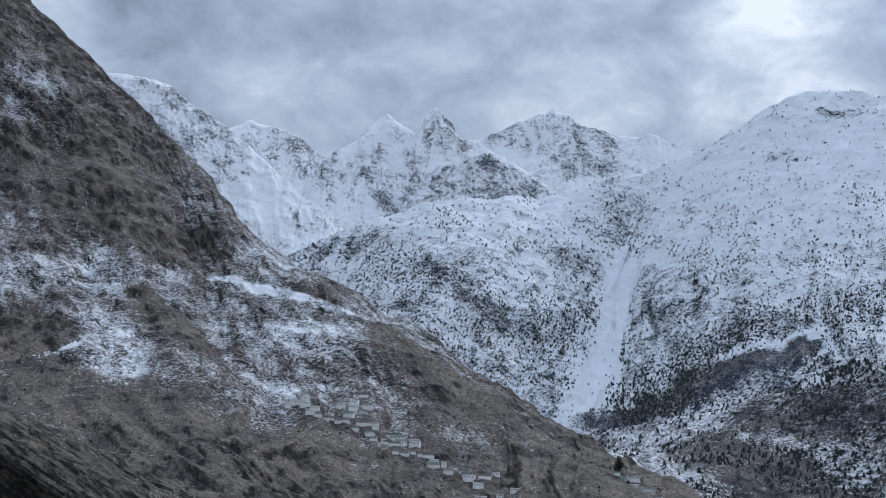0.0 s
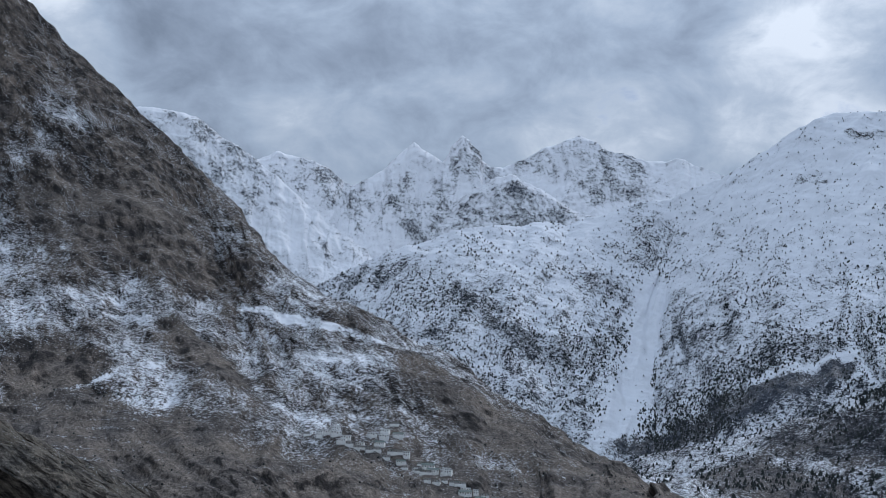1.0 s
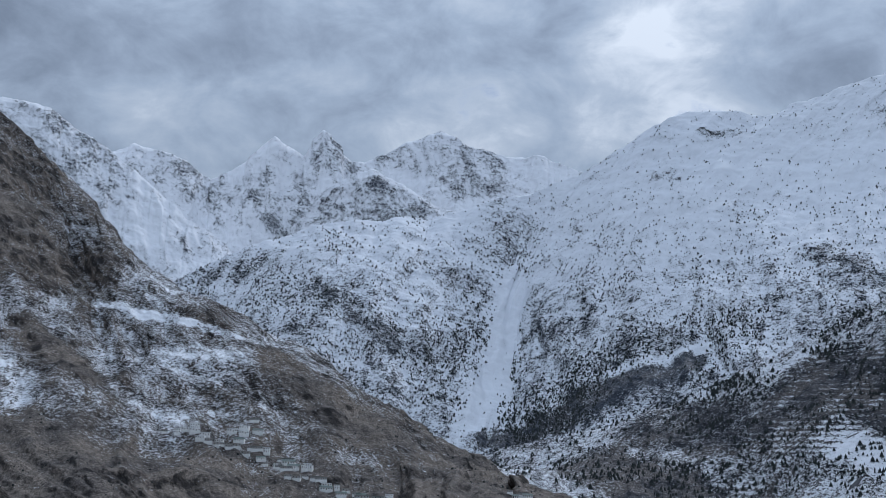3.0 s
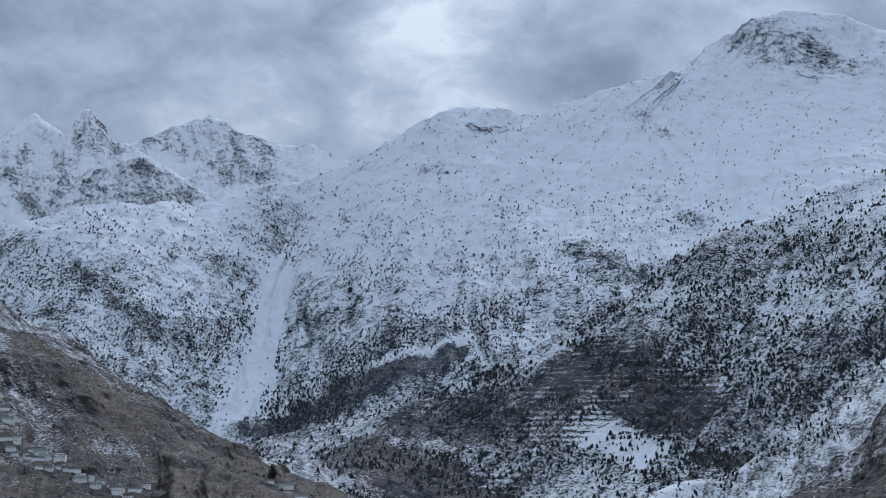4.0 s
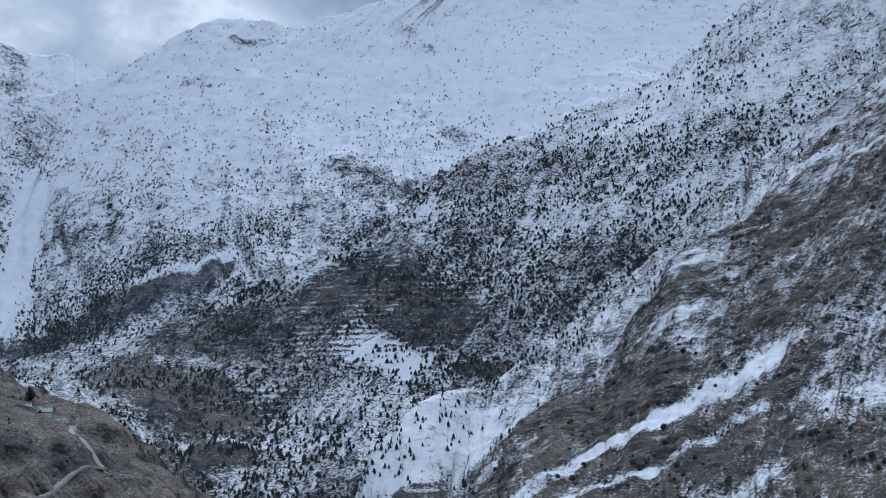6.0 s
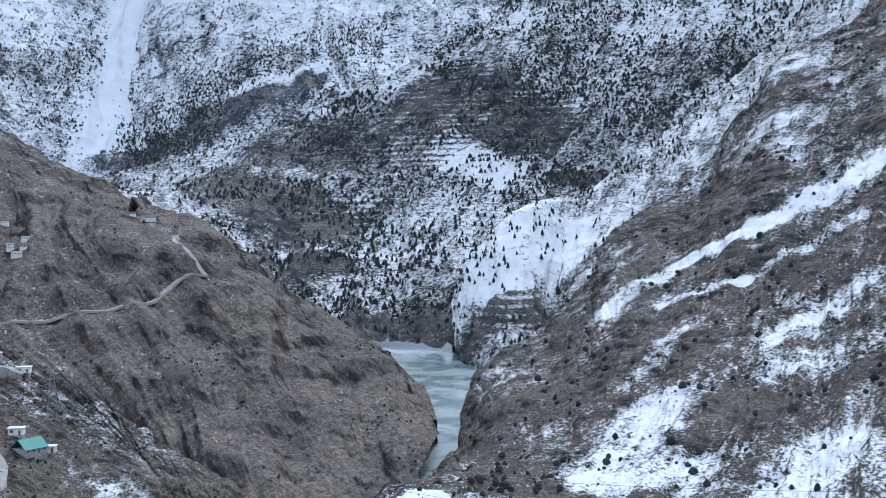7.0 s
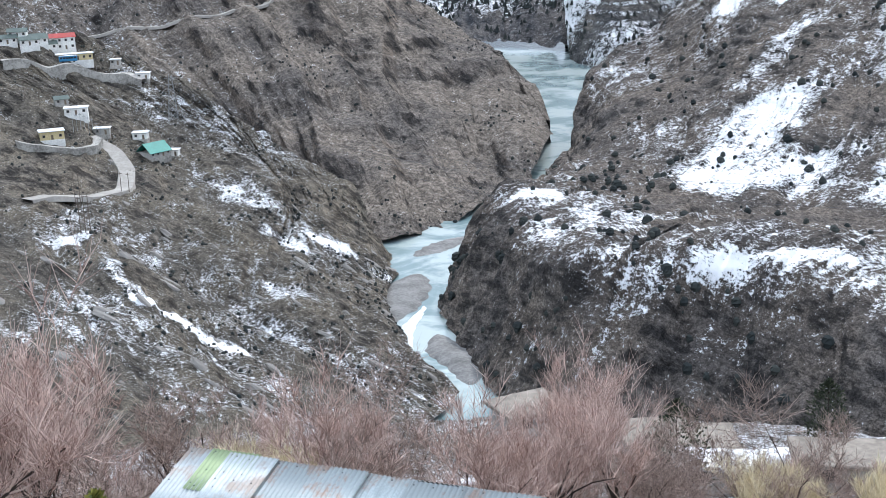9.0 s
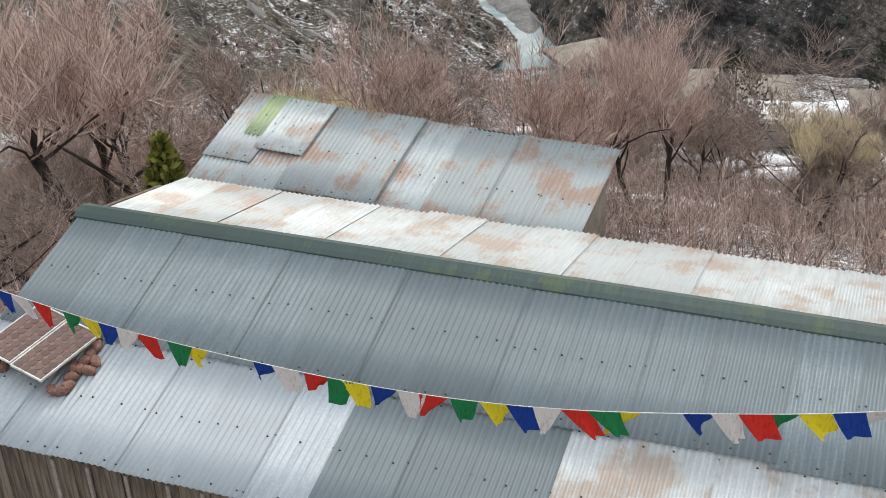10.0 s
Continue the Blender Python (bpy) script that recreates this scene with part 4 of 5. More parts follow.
def back_shed():
    shed = tagged(new("shed"), "smaller shed with rust-stained corrugated zinc roof sheets", "shed")
    rng = random.Random(12)
    top = Vector((1.235, 19.05, 141.8))
    d2 = Vector((0.7934, -0.6087, 0))
    global ALONG, DOWN
    keep = ALONG, DOWN
    ALONG, DOWN = d2, Vector((-0.6087, -0.7934, 0))
    f = roof_frame(top, 14)
    back = roof_frame(top, 34, True)
    flat = roof_frame(Vector((top.x, top.y, 0)), 0)
    ALONG, DOWN = keep
    lay_sheets(shed, f, -0.02, 5.35, 2.3, ZINC_BACK, rng, 0.0, step=0.745)
    lay_sheets(shed, f, -0.02, 5.3, 1.6, ZINC_BACK, rng, 1.72, lift=-0.014)
    lay_sheets(shed, f, -0.04, 0.2, 1.55, ZINC_PALE, rng, -0.03, lift=0.03)
    lay_sheets(shed, f, 0.36, 0.5, 0.98, ZINC_MOSS, rng, -0.02, lift=0.045)
    lay_sheets(shed, f, 0.70, 0.8, 1.22, ZINC_PALE, rng, -0.02, lift=0.06)
    lay_sheets(shed, f, 1.42, 2.9, 1.95, ZINC_BACK, rng, -0.01, lift=0.03)
    lay_sheets(shed, back, -0.02, 5.3, 1.6, ZINC_PALE, rng, 0.03, nails=False)
    bm = bmesh.new()
    prism = [(-1.1, 132.0), (-1.1, 140.95), (0.0, 141.74), (3.2, 140.95), (3.2, 132.0)]
    a, b = [[bm.verts.new((x, y, z)) for y, z in prism] for x in (0.12, 5.5)]
    bm.faces.new(a), bm.faces.new(b[::-1])
    for j in range(5):
        bm.faces.new((a[j], a[(j + 1) % 5], b[(j + 1) % 5], b[j]))
    w = part("wall", bm, STONE_WALL, shed, "rubble stone wall")
    w.matrix_basis = flat


back_shed()

# ---- solar panels weighted with stones ----
FRAME_W = plain("panel_frame", (0.72, 0.70, 0.66), 0.5, 0.3)
CELL_BACK = plain("panel_backing", (0.23, 0.13, 0.10), 0.45)
CELL = Mat("solar_cell", rough=0.25, spec=0.5)
CELL = CELL.done(CELL.mix(CELL.random(), (0.10, 0.06, 0.05), (0.16, 0.10, 0.085)))
HEX = bpy.data.meshes.new("cell")
_b = bmesh.new()
bmesh.ops.create_cone(_b, cap_ends=True, segments=8, radius1=0.054, radius2=0.053, depth=0.004)
_b.to_mesh(HEX)
_b.free()
HEX.materials.append(CELL)


def solar_panel(m):
    panel = tagged(new("solar_panel"), "small old solar panel with round brown cells in a white frame", "solar panel", "panels on the shed roof")
    w, h = 0.53, 0.92
    part("backing", boxed(0.012, 0.012, 0.0, w - 0.012, h - 0.012, 0.02), CELL_BACK, panel)
    bm = bmesh.new()
    for a in ((0, 0, 0, 0.02, h, 0.032), (w - 0.02, 0, 0, w, h, 0.032), (0.02, 0, 0, w - 0.02, 0.02, 0.032), (0.02, h - 0.02, 0, w - 0.02, h, 0.032)):
        block(bm, *a, bevel=0.003)
    part("frame", bm, FRAME_W, panel, "chalky white frame")
    for i in range(4):
        for j in range(9):
            piece("cell", HEX, panel, pose(w * (0.5 + (i - 1.5) * 0.23), h * (0.5 + (j - 4) * 0.1085), 0.0225, 0, 0, 22.5))
    panel.matrix_basis = m
    return panel


def stone_mesh(seed, material, size=1.0):
    rng = random.Random(seed)
    bm = bmesh.new()
    bmesh.ops.create_icosphere(bm, subdivisions=2, radius=0.5)
    for v in bm.verts:
        q = v.co.copy()
        v.co = Vector([math.copysign(abs(c) ** 0.7, c) for c in q]) * 0.62
        v.co *= 1 + 0.28 * noise.noise(q * 2.2 + Vector((seed, 0, 0)))
    me = bpy.data.meshes.new("stone")
    bm.to_mesh(me)
    bm.free()
    me.materials.append(material)
    return me


RED_STONE = plain("red_stone", (0.24, 0.13, 0.10), 0.85, scale=20, vary=0.4, bump=0.01)
pm = lean_roof @ pose(0.45, -0.23, 0.16, 4, 0, 15)
solar_panel(pm)
solar_panel(pm @ pose(0.55, 0.02, 0.0))
PROP = plain("panel_prop", (0.30, 0.22, 0.15), 0.85)
for k in (0.15, 0.62):
    prop = new("wooden_prop", boxed_mesh := bpy.data.meshes.new("wooden_prop"))
    bm = boxed(0, 0, 0, 0.06, 0.9, 0.09, bevel=0.005)
    bm.to_mesh(boxed_mesh)
    bm.free()
    boxed_mesh.materials.append(PROP)
    prop.matrix_basis = pm @ pose(k, 0.0, -0.10)
    tagged(prop, "rough wooden prop under the solar panels", "prop")
rng = random.Random(4)
for k, (x, y) in enumerate(((1.44, 0.15), (1.43, 0.27), (1.44, 0.41), (1.56, 0.38), (1.43, 0.52), (1.41, 0.67), (1.36, 0.52), (1.41, 0.88), (1.45, 0.79), (1.3, 0.9), (1.55, 0.52), (0.49, 0.63), (0.5, 0.74), (0.4, 0.7))):
    st = new("stone", stone_mesh(k, RED_STONE))
    st.matrix_basis = lean_roof @ pose(x, y, 0.06, rng.uniform(-20, 20), rng.uniform(-20, 20), rng.uniform(0, 180)) @ Matrix.Diagonal((0.23, 0.15, 0.13, 1))
    tagged(st, "reddish stone that weighs down the roof sheets", "stone", "stones on the shed roof")

# ---- prayer flags ----
CLOTH = {}
for nm, col in (("blue", (0.015, 0.05, 0.27)), ("white", (0.72, 0.66, 0.63)), ("red", (0.62, 0.035, 0.025)), ("green", (0.02, 0.20, 0.07)), ("yellow", (0.78, 0.62, 0.03))):
    k = Mat(nm + "_cloth", rough=0.85, spec=0.1)
    weave, print_ = k.noise(k.coords("Object"), 300, 2), k.noise(k.coords("Object", (30, 30, 9)), 1.5, 4, 0.7)
    k.b.inputs["Subsurface Weight"].default_value = 0.0
    CLOTH[nm] = k.done(k.mix(k.math("MULTIPLY", k.step(print_, 0.52, 0.62), 0.35), col, tuple(c * 0.35 for c in col)), weave, 0.001, 0.5)
CORD = plain("white_cord", (0.7, 0.68, 0.64), 0.8)


def prayer_flags():
    line_ = tagged(new("prayer_flags"), "string of blue, white, red, green and yellow prayer flags", "prayer flags")
    guide = [(-2.9, 12.95, 142.98), (-1.95, 12.02, 143.0), (-0.83, 11.02, 142.98), (0.58, 9.93, 142.98), (1.77, 9.11, 143.0), (2.97, 8.49, 143.02), (4.55, 7.9, 143.06), (5.54, 7.6, 143.1), (6.9, 7.2, 143.2)]
    path = smooth_line(guide, 160)
    tube_part("cord", [tuple(p) for p in path], [0.004] * len(path), CORD, line_, 5)
    for end in (guide[0], guide[-1]):
        tube_part("post", [(end[0], end[1], 135.0), (end[0], end[1], end[2] + 0.2)], [0.05, 0.04], BATTEN, line_, 8, "thin wooden post")
    lens = np.concatenate([[0], np.cumsum(np.linalg.norm(np.diff(path, axis=0), axis=1))])
    order = ("blue", "white", "red", "green", "yellow")
    rng = random.Random(21)
    starts = [1.09, 1.31, 1.63, 2.05, 2.27, 2.51, 2.74, 2.95, 3.35, 3.56, 4.32, 4.52, 4.86, 5.1, 5.24, 5.54, 5.8, 6.01, 6.3, 6.57, 6.81, 7.05, 7.29, 7.52, 7.71, 8.34, 8.58, 8.81, 9.07, 9.31, 9.6, 9.88]
    starts += [starts[-1] + 0.29 * (k + 1) for k in range(3)]
    for k, s in enumerate(starts):
        if s > lens[-1] - 0.3:
            break
        w = rng.uniform(0.25, 0.30)
        colour = order[k % 5]
        blow = rng.choice((0.15, 0.35, 0.6, 0.25, 0.8))       # how far the wind lifts it
        skew = rng.uniform(-0.1, 0.75)
        h = rng.uniform(0.26, 0.34)
        bm = bmesh.new()
        n = 8
        grid = []
        ph = rng.uniform(0, 6)
        corner, taper = rng.choice((0.15, 0.3, 0.8)), rng.uniform(0.15, 0.85)
        for j in range(n + 1):
            row = []
            for i in range(n + 1):
                a = s + w * (corner + (i / n - corner) * (1 - taper * j / n))
                p = np.array([np.interp(a, lens, path[:, c]) for c in range(3)])
                t = j / n
                fold = 0.025 * math.sin(i * 0.9 + ph + 2.0 * t) * t
                lift = blow * t * (0.35 + 0.65 * i / n)
                tip = max(0, t * (i / n - 0.45)) * rng.uniform(0.0, 0.02)
                wind = Vector((-0.55, 0.75, 0.0))
                q = Vector(p) + wind * (h * 0.75 * lift + fold) + Vector((0.83, -0.55, 0)) * (skew * t * h) + Vector((0, 0, -1)) * (h * t * (1 - 0.62 * lift) + tip)
                row.append(bm.verts.new(q))
            grid.append(row)
        for j in range(n):
            for i in range(n):
                bm.faces.new((grid[j][i], grid[j][i + 1], grid[j + 1][i + 1], grid[j + 1][i]))
        part("flag", bm, CLOTH[colour], line_, colour + " cotton flag", smooth=True)


prayer_flags()

# ---- bare orchard trees ----
BARK = plain("dark_bark", (0.05, 0.038, 0.032), 0.9, scale=14, vary=0.5, bump=0.02)
def twig_mat(name, a, b):
    k = Mat(name, rough=0.75, spec=0.25)
    return k.done(k.mix(k.island(), a, b))


# twig tones vary at random; red and grey pale ends include painted sun highlights
TWIG_RED = twig_mat("reddish_twigs", (0.20, 0.115, 0.095), (0.86, 0.68, 0.60))
TWIG_GREY = twig_mat("grey_brown_twigs", (0.11, 0.075, 0.062), (0.56, 0.44, 0.38))
TWIG_PALE = twig_mat("pale_straw_twigs", (0.55, 0.47, 0.30), (0.86, 0.77, 0.56))


def grow(rng, height, spread, levels=4, upright=0.5, dense=1.0):
    """The limbs of a tree: thick ones for the trunk part, thin ones for the crown."""
    thick, thin = [], []

    def limb(p, d, length, r, level):
        n = 4 if level < 2 else (3 if level < levels else 2)
        pts, rad = [p], [r]
        for i in range(n):
            d = (d + Vector((rng.gauss(0, 0.22), rng.gauss(0, 0.22), rng.gauss(0.04 * upright, 0.15)))).normalized()
            p = p + d * (length / n)
            pts.append(p)
            rad.append(r * (1 - 0.62 * (i + 1) / n) if level < levels else r * (1 - 0.8 * (i + 1) / n))
        (thick if level < 2 else thin).append((pts, rad, 6 if level == 0 else (5 if level == 1 else 3)))
        if level >= levels:
            return
        kids = int(round((4, 6, 7, 10, 5)[level] * dense * rng.uniform(0.8, 1.25)))
        for k in range(kids):
            f = rng.uniform(0.3 if level else 0.45, 1.0)
            at_ = f * n
            i = min(int(at_), n - 1)
            q = pts[i].lerp(pts[i + 1], at_ - i)
            side = Vector((rng.gauss(0, 1), rng.gauss(0, 1), rng.gauss(0.15, 0.5))).normalized()
            nd = (d * rng.uniform(0.35, 0.8) + side * spread + Vector((0, 0, upright * 0.55))).normalized()
            limb(q, nd, length * rng.uniform(0.42, 0.74), max(rad[i] * rng.uniform(0.42, 0.62), 0.0062), level + 1)

    limb(Vector((0, 0, -0.3)), Vector((rng.gauss(0, 0.1), rng.gauss(0, 0.1), 1)), height * 0.42, height * 0.0165, 0)
    return thick, thin


def mesh_of(name, limbs, material):
    V, F = [], []
    for pts, rad, sides in limbs:
        v, f = tube(pts, rad, sides)
        b = len(V)
        V += v
        F += [tuple(b + i for i in q) for q in f]
    me = bpy.data.meshes.new(name)
    me.from_pydata(V, [], F)
    me.materials.append(material)
    return me


def bare_tree(seed, height, twigs, spread=0.75, upright=0.5, dense=1.0, label="", bark=None, levels=4, group="bare orchard trees"):
    rng = random.Random(seed)
    thick, thin = grow(rng, height, spread, levels, upright, dense)
    tree = tagged(new("tree"), label, "tree", group)
    for nm, limbs, mat in (("trunk", thick, bark or BARK), ("crown", thin, twigs)):
        ob = new(nm, mesh_of(nm, limbs, mat))
        ob.parent = tree
    return tree


RED_LABEL = "leafless orchard tree with dense reddish twigs on the hillside"
GREY_LABEL = "leafless dark tree with grey-brown twigs on the hillside"
PALE_LABEL = "leafless pale willow with straw-coloured upright twigs"
kinds = [
    bare_tree(1, 6.5, TWIG_RED, 0.7, 0.75, 1.15, RED_LABEL),
    bare_tree(2, 7.5, TWIG_RED, 0.6, 0.85, 1.15, RED_LABEL),
    bare_tree(3, 7.0, TWIG_GREY, 0.9, 0.35, 1.0, GREY_LABEL),
    bare_tree(4, 6.0, TWIG_GREY, 0.75, 0.6, 1.1, GREY_LABEL),
    bare_tree(5, 6.0, TWIG_PALE, 0.55, 1.1, 1.15, PALE_LABEL, bark=TWIG_PALE),
]


def stand(tree, x, y, turn, scale):
    z = float(hill_z(np.array(x), np.array(y))) - 0.25
    return pose(x, y, z, 0, 0, turn) @ Matrix.Diagonal((scale, scale, scale * 1.0, 1))


def plant(kind, x, y, turn=0.0, scale=1.0, first=[]):
    tree = kinds[kind]
    m = stand(tree, x, y, turn, scale)
    if kind in first:
        t = copy_thing(tree, m)
        t.scale = (scale, scale, scale)
        return t
    first.append(kind)
    tree.matrix_basis = m


def by_way(azimuth, distance):
    a = radians(azimuth)
    return distance * math.sin(a), distance * math.cos(a)


for kind, az, dist, turn, sc in ((0, 15.6, 27, 20, 1.2), (1, 19.2, 29, 80, 1.15), (0, 22.4, 34, 200, 1.15), (1, -6.0, 29, 10, 1.8), (0, -3.6, 34, 140, 1.8), (2, 0.6, 32, 60, 1.7), (1, -10.5, 33, 220, 2.0), (0, -12.0, 30, 90, 1.8),
                                 (1, 20.6, 36, 130, 1.2), (0, 18.0, 40, 310, 1.25), (4, 8.6, 38, 0, 1.6), (4, 35.0, 36, 40, 1.35), (4, 33.4, 39, 300, 1.2), (4, 38.5, 38, 130, 1.4), (3, 12.0, 42, 30, 1.3), (2, 14.2, 54, 120, 1.0), (3, 28.2, 48, 15, 1.4), (3, 5.4, 36, 70, 1.5), (3, 3.4, 40, 170, 1.7), (0, -1.4, 42, 250, 1.9)):
    plant(kind, *by_way(az, dist), turn, sc)
rng = random.Random(33)
for k in range(120):
    az, dist = rng.uniform(-13, 41), rng.uniform(27, 76)
    if 26.5 < az < 35 and dist > 45:
        continue
    if 13 < az < 19 and dist > 44:
        continue
    plant(rng.choice((0, 1, 2, 3, 3, 2) if az < 27 else (3, 2, 3, 4, 0)), *by_way(az, dist), rng.uniform(0, 360), rng.uniform(0.8, 1.35) * (0.85 if dist > 50 else 1.0))

# undergrowth of thin bare shoots
def thicket(name, count, material, label, seed, near_, far_, height):
    rng = random.Random(seed)
    limbs = []
    for _ in range(count):
        az, dist = rng.uniform(-14, 42), rng.uniform(near_, far_)
        if 26 < az < 35 and 52 < dist and rng.random() < 0.85:
            continue
        x, y = by_way(az, dist)
        z = float(hill_z(np.array(x), np.array(y)))
        for _ in range(5):
            h = height * rng.uniform(0.5, 1.2)
            a, b = rng.gauss(0, 0.3) * h, rng.gauss(0, 0.3) * h
            p0 = Vector((x + rng.gauss(0, 0.25), y + rng.gauss(0, 0.25), z - 0.1))
            p2 = p0 + Vector((a, b, h))
            p1 = p0.lerp(p2, 0.5) + Vector((rng.gauss(0, 0.1), rng.gauss(0, 0.1), 0.05)) * h
            limbs.append(([p0, p1, p2], [0.012, 0.008, 0.003], 3))
            for _ in range(3):
                q = p1.lerp(p2, rng.uniform(0, 0.8))
                limbs.append(([q, q + Vector((rng.gauss(0, 0.22), rng.gauss(0, 0.22), rng.uniform(0.05, 0.3))) * h * 0.8], [0.006, 0.002], 3))
    tagged(new(name, mesh_of(name, limbs, material)), label, "shrubs", kind="stuff")


thicket("reddish_undergrowth", 1000, TWIG_RED, "bare reddish shoots and brush under the trees", 41, 24, 46, 1.8)
thicket("grey_undergrowth", 2000, TWIG_GREY, "bare grey-brown shoots and brush on the hillside", 42, 26, 85, 1.8)

# an evergreen juniper between the bare trees
JUNIPER = twig_mat("juniper_sprays", (0.05, 0.07, 0.015), (0.32, 0.31, 0.07))
def leafy(name, seed, h, r, n, size, material):
    rng = random.Random(seed)
    V, F = [], []
    for _ in range(n):
        t = rng.random()
        a, q = rng.uniform(0, 6.283), r * math.sqrt(rng.random()) * (math.sin(math.pi * min(t * 0.9 + 0.12, 1)) ** 0.7) * rng.uniform(0.8, 1.15)
        c = Vector((q * math.cos(a), q * math.sin(a), h * t))
        d = Vector((math.cos(a) * 0.5 + rng.gauss(0, 0.4), math.sin(a) * 0.5 + rng.gauss(0, 0.4), rng.uniform(0.2, 1.2))).normalized() * size * rng.uniform(0.6, 1.4)
        s = d.orthogonal().normalized() * size * 0.22
        b = len(V)
        V += [tuple(c - s), tuple(c + s), tuple(c + d * 0.6 + s * 1.3), tuple(c + d), tuple(c + d * 0.6 - s * 1.3)]
        F.append((b, b + 1, b + 2, b + 3, b + 4))
    me = bpy.data.meshes.new(name)
    me.from_pydata(V, [], F)
    me.materials.append(material)
    return me


def juniper(az, dist, h, r, seed, material, label):
    x, y = by_way(az, dist)
    z = float(hill_z(np.array(x), np.array(y)))
    t = tagged(new("juniper"), label, "tree")
    t.matrix_basis = pose(x, y, z)
    tube_part("trunk", [(0, 0, -0.2), (0.05, 0, h * 0.4), (0, 0.05, h * 0.9)], [0.09, 0.06, 0.02], BARK, t)
    c = new("crown", leafy("crown", seed, h, r, 1500, 0.22, material))
    c.parent = t


juniper(-0.9, 27.0, 4.0, 0.55, 3, JUNIPER, "small yellow-green evergreen juniper among bare trees")
DARK_SPRAY = twig_mat("dark_sprays", (0.012, 0.018, 0.010), (0.05, 0.06, 0.03))
juniper(26.6, 66, 6.0, 2.0, 4, DARK_SPRAY, "dark bushy evergreen juniper behind bare trees")
juniper(33.4, 88, 5.0, 1.6, 5, DARK_SPRAY, "dark bushy evergreen juniper behind bare trees")

# ---- the village and buildings across the gorge ----
WHITEWASH = plain("whitewash", (0.86, 0.85, 0.82), 0.85, scale=1.5, vary=0.15, bump=0.02)
OCHRE_WALL = plain("yellow_wall", (0.62, 0.52, 0.30), 0.85, scale=1.5, vary=0.15, bump=0.02)
GREY_WALL = plain("grey_wall", (0.42, 0.41, 0.39), 0.9, scale=1.5, vary=0.2, bump=0.02)
STONE = plain("retaining_stone", (0.38, 0.36, 0.33), 0.95, scale=1.2, vary=0.45, bump=0.08)
ROOF_WHITE = plain("snowy_flat_roof", (0.74, 0.75, 0.77), 0.8, scale=1.0, vary=0.12)
ROOF_GREEN = plain("green_tin_roof", (0.11, 0.14, 0.125), 0.5, 0.2, scale=2.0)
ROOF_TEAL = plain("teal_tin_roof", (0.035, 0.21, 0.18), 0.45, 0.2, scale=2.0, vary=0.12)
ROOF_RED = plain("red_tin_roof", (0.42, 0.07, 0.06), 0.5, 0.1, scale=2.0)
ROOF_MUD = plain("mud_roof", (0.27, 0.235, 0.20), 0.95, scale=1.5, vary=0.3)
DARK_PANE = Mat("window_glass", rough=0.1, spec=0.6)
DARK_PANE = DARK_PANE.done((0.03, 0.035, 0.04))
BLUE_PAINT = plain("blue_paint", (0.05, 0.22, 0.42), 0.4, scale=3.0, vary=0.1)


def house(w, d, h, wall, roof, label, storeys=1, pitched=False, foot=3.0, category="house", group="", pitch=0.24):
    """A hill house: walls on a stone footing, a flat or pitched roof, a door and rows of windows facing the valley (-y)."""
    b = tagged(new("house"), label, category, group)
    bm = boxed(-w / 2, -d / 2, -foot, w / 2, d / 2, 0.0)
    part("footing", bm, STONE if foot < 3.9 else WHITEWASH, b)
    part("wall", boxed(-w / 2 + 0.1, -d / 2 + 0.1, 0.0, w / 2 - 0.1, d / 2 - 0.1, h * storeys, bevel=0.05), wall, b)
    top = h * storeys
    if pitched:
        bm = bmesh.new()
        prof = [(-d / 2 - 0.5, top - 0.1), (0, top + d * pitch), (d / 2 + 0.5, top - 0.1), (d / 2 + 0.5, top - 0.25), (0, top + d * pitch - 0.16), (-d / 2 - 0.5, top - 0.25)]
        a, c = [[bm.verts.new((x, y, z)) for y, z in prof] for x in (-w / 2 - 0.4, w / 2 + 0.4)]
        bm.faces.new(a), bm.faces.new(c[::-1])
        for j in range(6):
            bm.faces.new((a[j], a[(j + 1) % 6], c[(j + 1) % 6], c[j]))
        part("roof", bm, roof, b)
    else:
        part("roof", boxed(-w / 2 - 0.35, -d / 2 - 0.45, top, w / 2 + 0.35, d / 2 + 0.35, top + 0.3, bevel=0.06), roof, b)
    n = max(2, int(w / 2.6))
    for s in range(storeys):
        for k in range(n):
            x = -w / 2 + w * (k + 0.5) / n
            z = s * h + 1.0
            if s == 0 and k == n // 2:
                part("door", boxed(x - 0.45, -d / 2 + 0.06, 0.02, x + 0.45, -d / 2 + 0.14, 2.0), PLANKS, b)
                continue
            win = part("window", boxed(x - 0.6, -d / 2 + 0.05, z, x + 0.6, -d / 2 + 0.13, z + 1.2, bevel=0.02), BATTEN, b)
            part("pane", boxed(x - 0.48, -d / 2 + 0.03, z + 0.12, x + 0.48, -d / 2 + 0.06, z + 1.08), DARK_PANE, win)
    return b


def set_house(h, land, x, y, turn=0.0, lift=0.4):
    h.matrix_basis = pose(x, y, land.height(x, y) + lift, 0, 0, turn)
    return h


rng = random.Random(77)
styles = [
    ((11, 7, 3.0, WHITEWASH, ROOF_WHITE), "whitewashed flat-roofed village house with snow on the roof", 1, False),
    ((9, 6, 2.8, GREY_WALL, ROOF_MUD), "grey stone village house with a flat mud roof", 1, False),
    ((13, 7, 2.9, WHITEWASH, ROOF_GREEN), "long white village house under a green tin roof", 1, True),
    ((8, 6, 2.8, WHITEWASH, ROOF_WHITE), "two-storey whitewashed village house on the slope", 2, False),
    ((14, 5, 2.6, GREY_WALL, ROOF_GREEN), "low long village house with a dark green roof", 1, False),
]
protos = {}


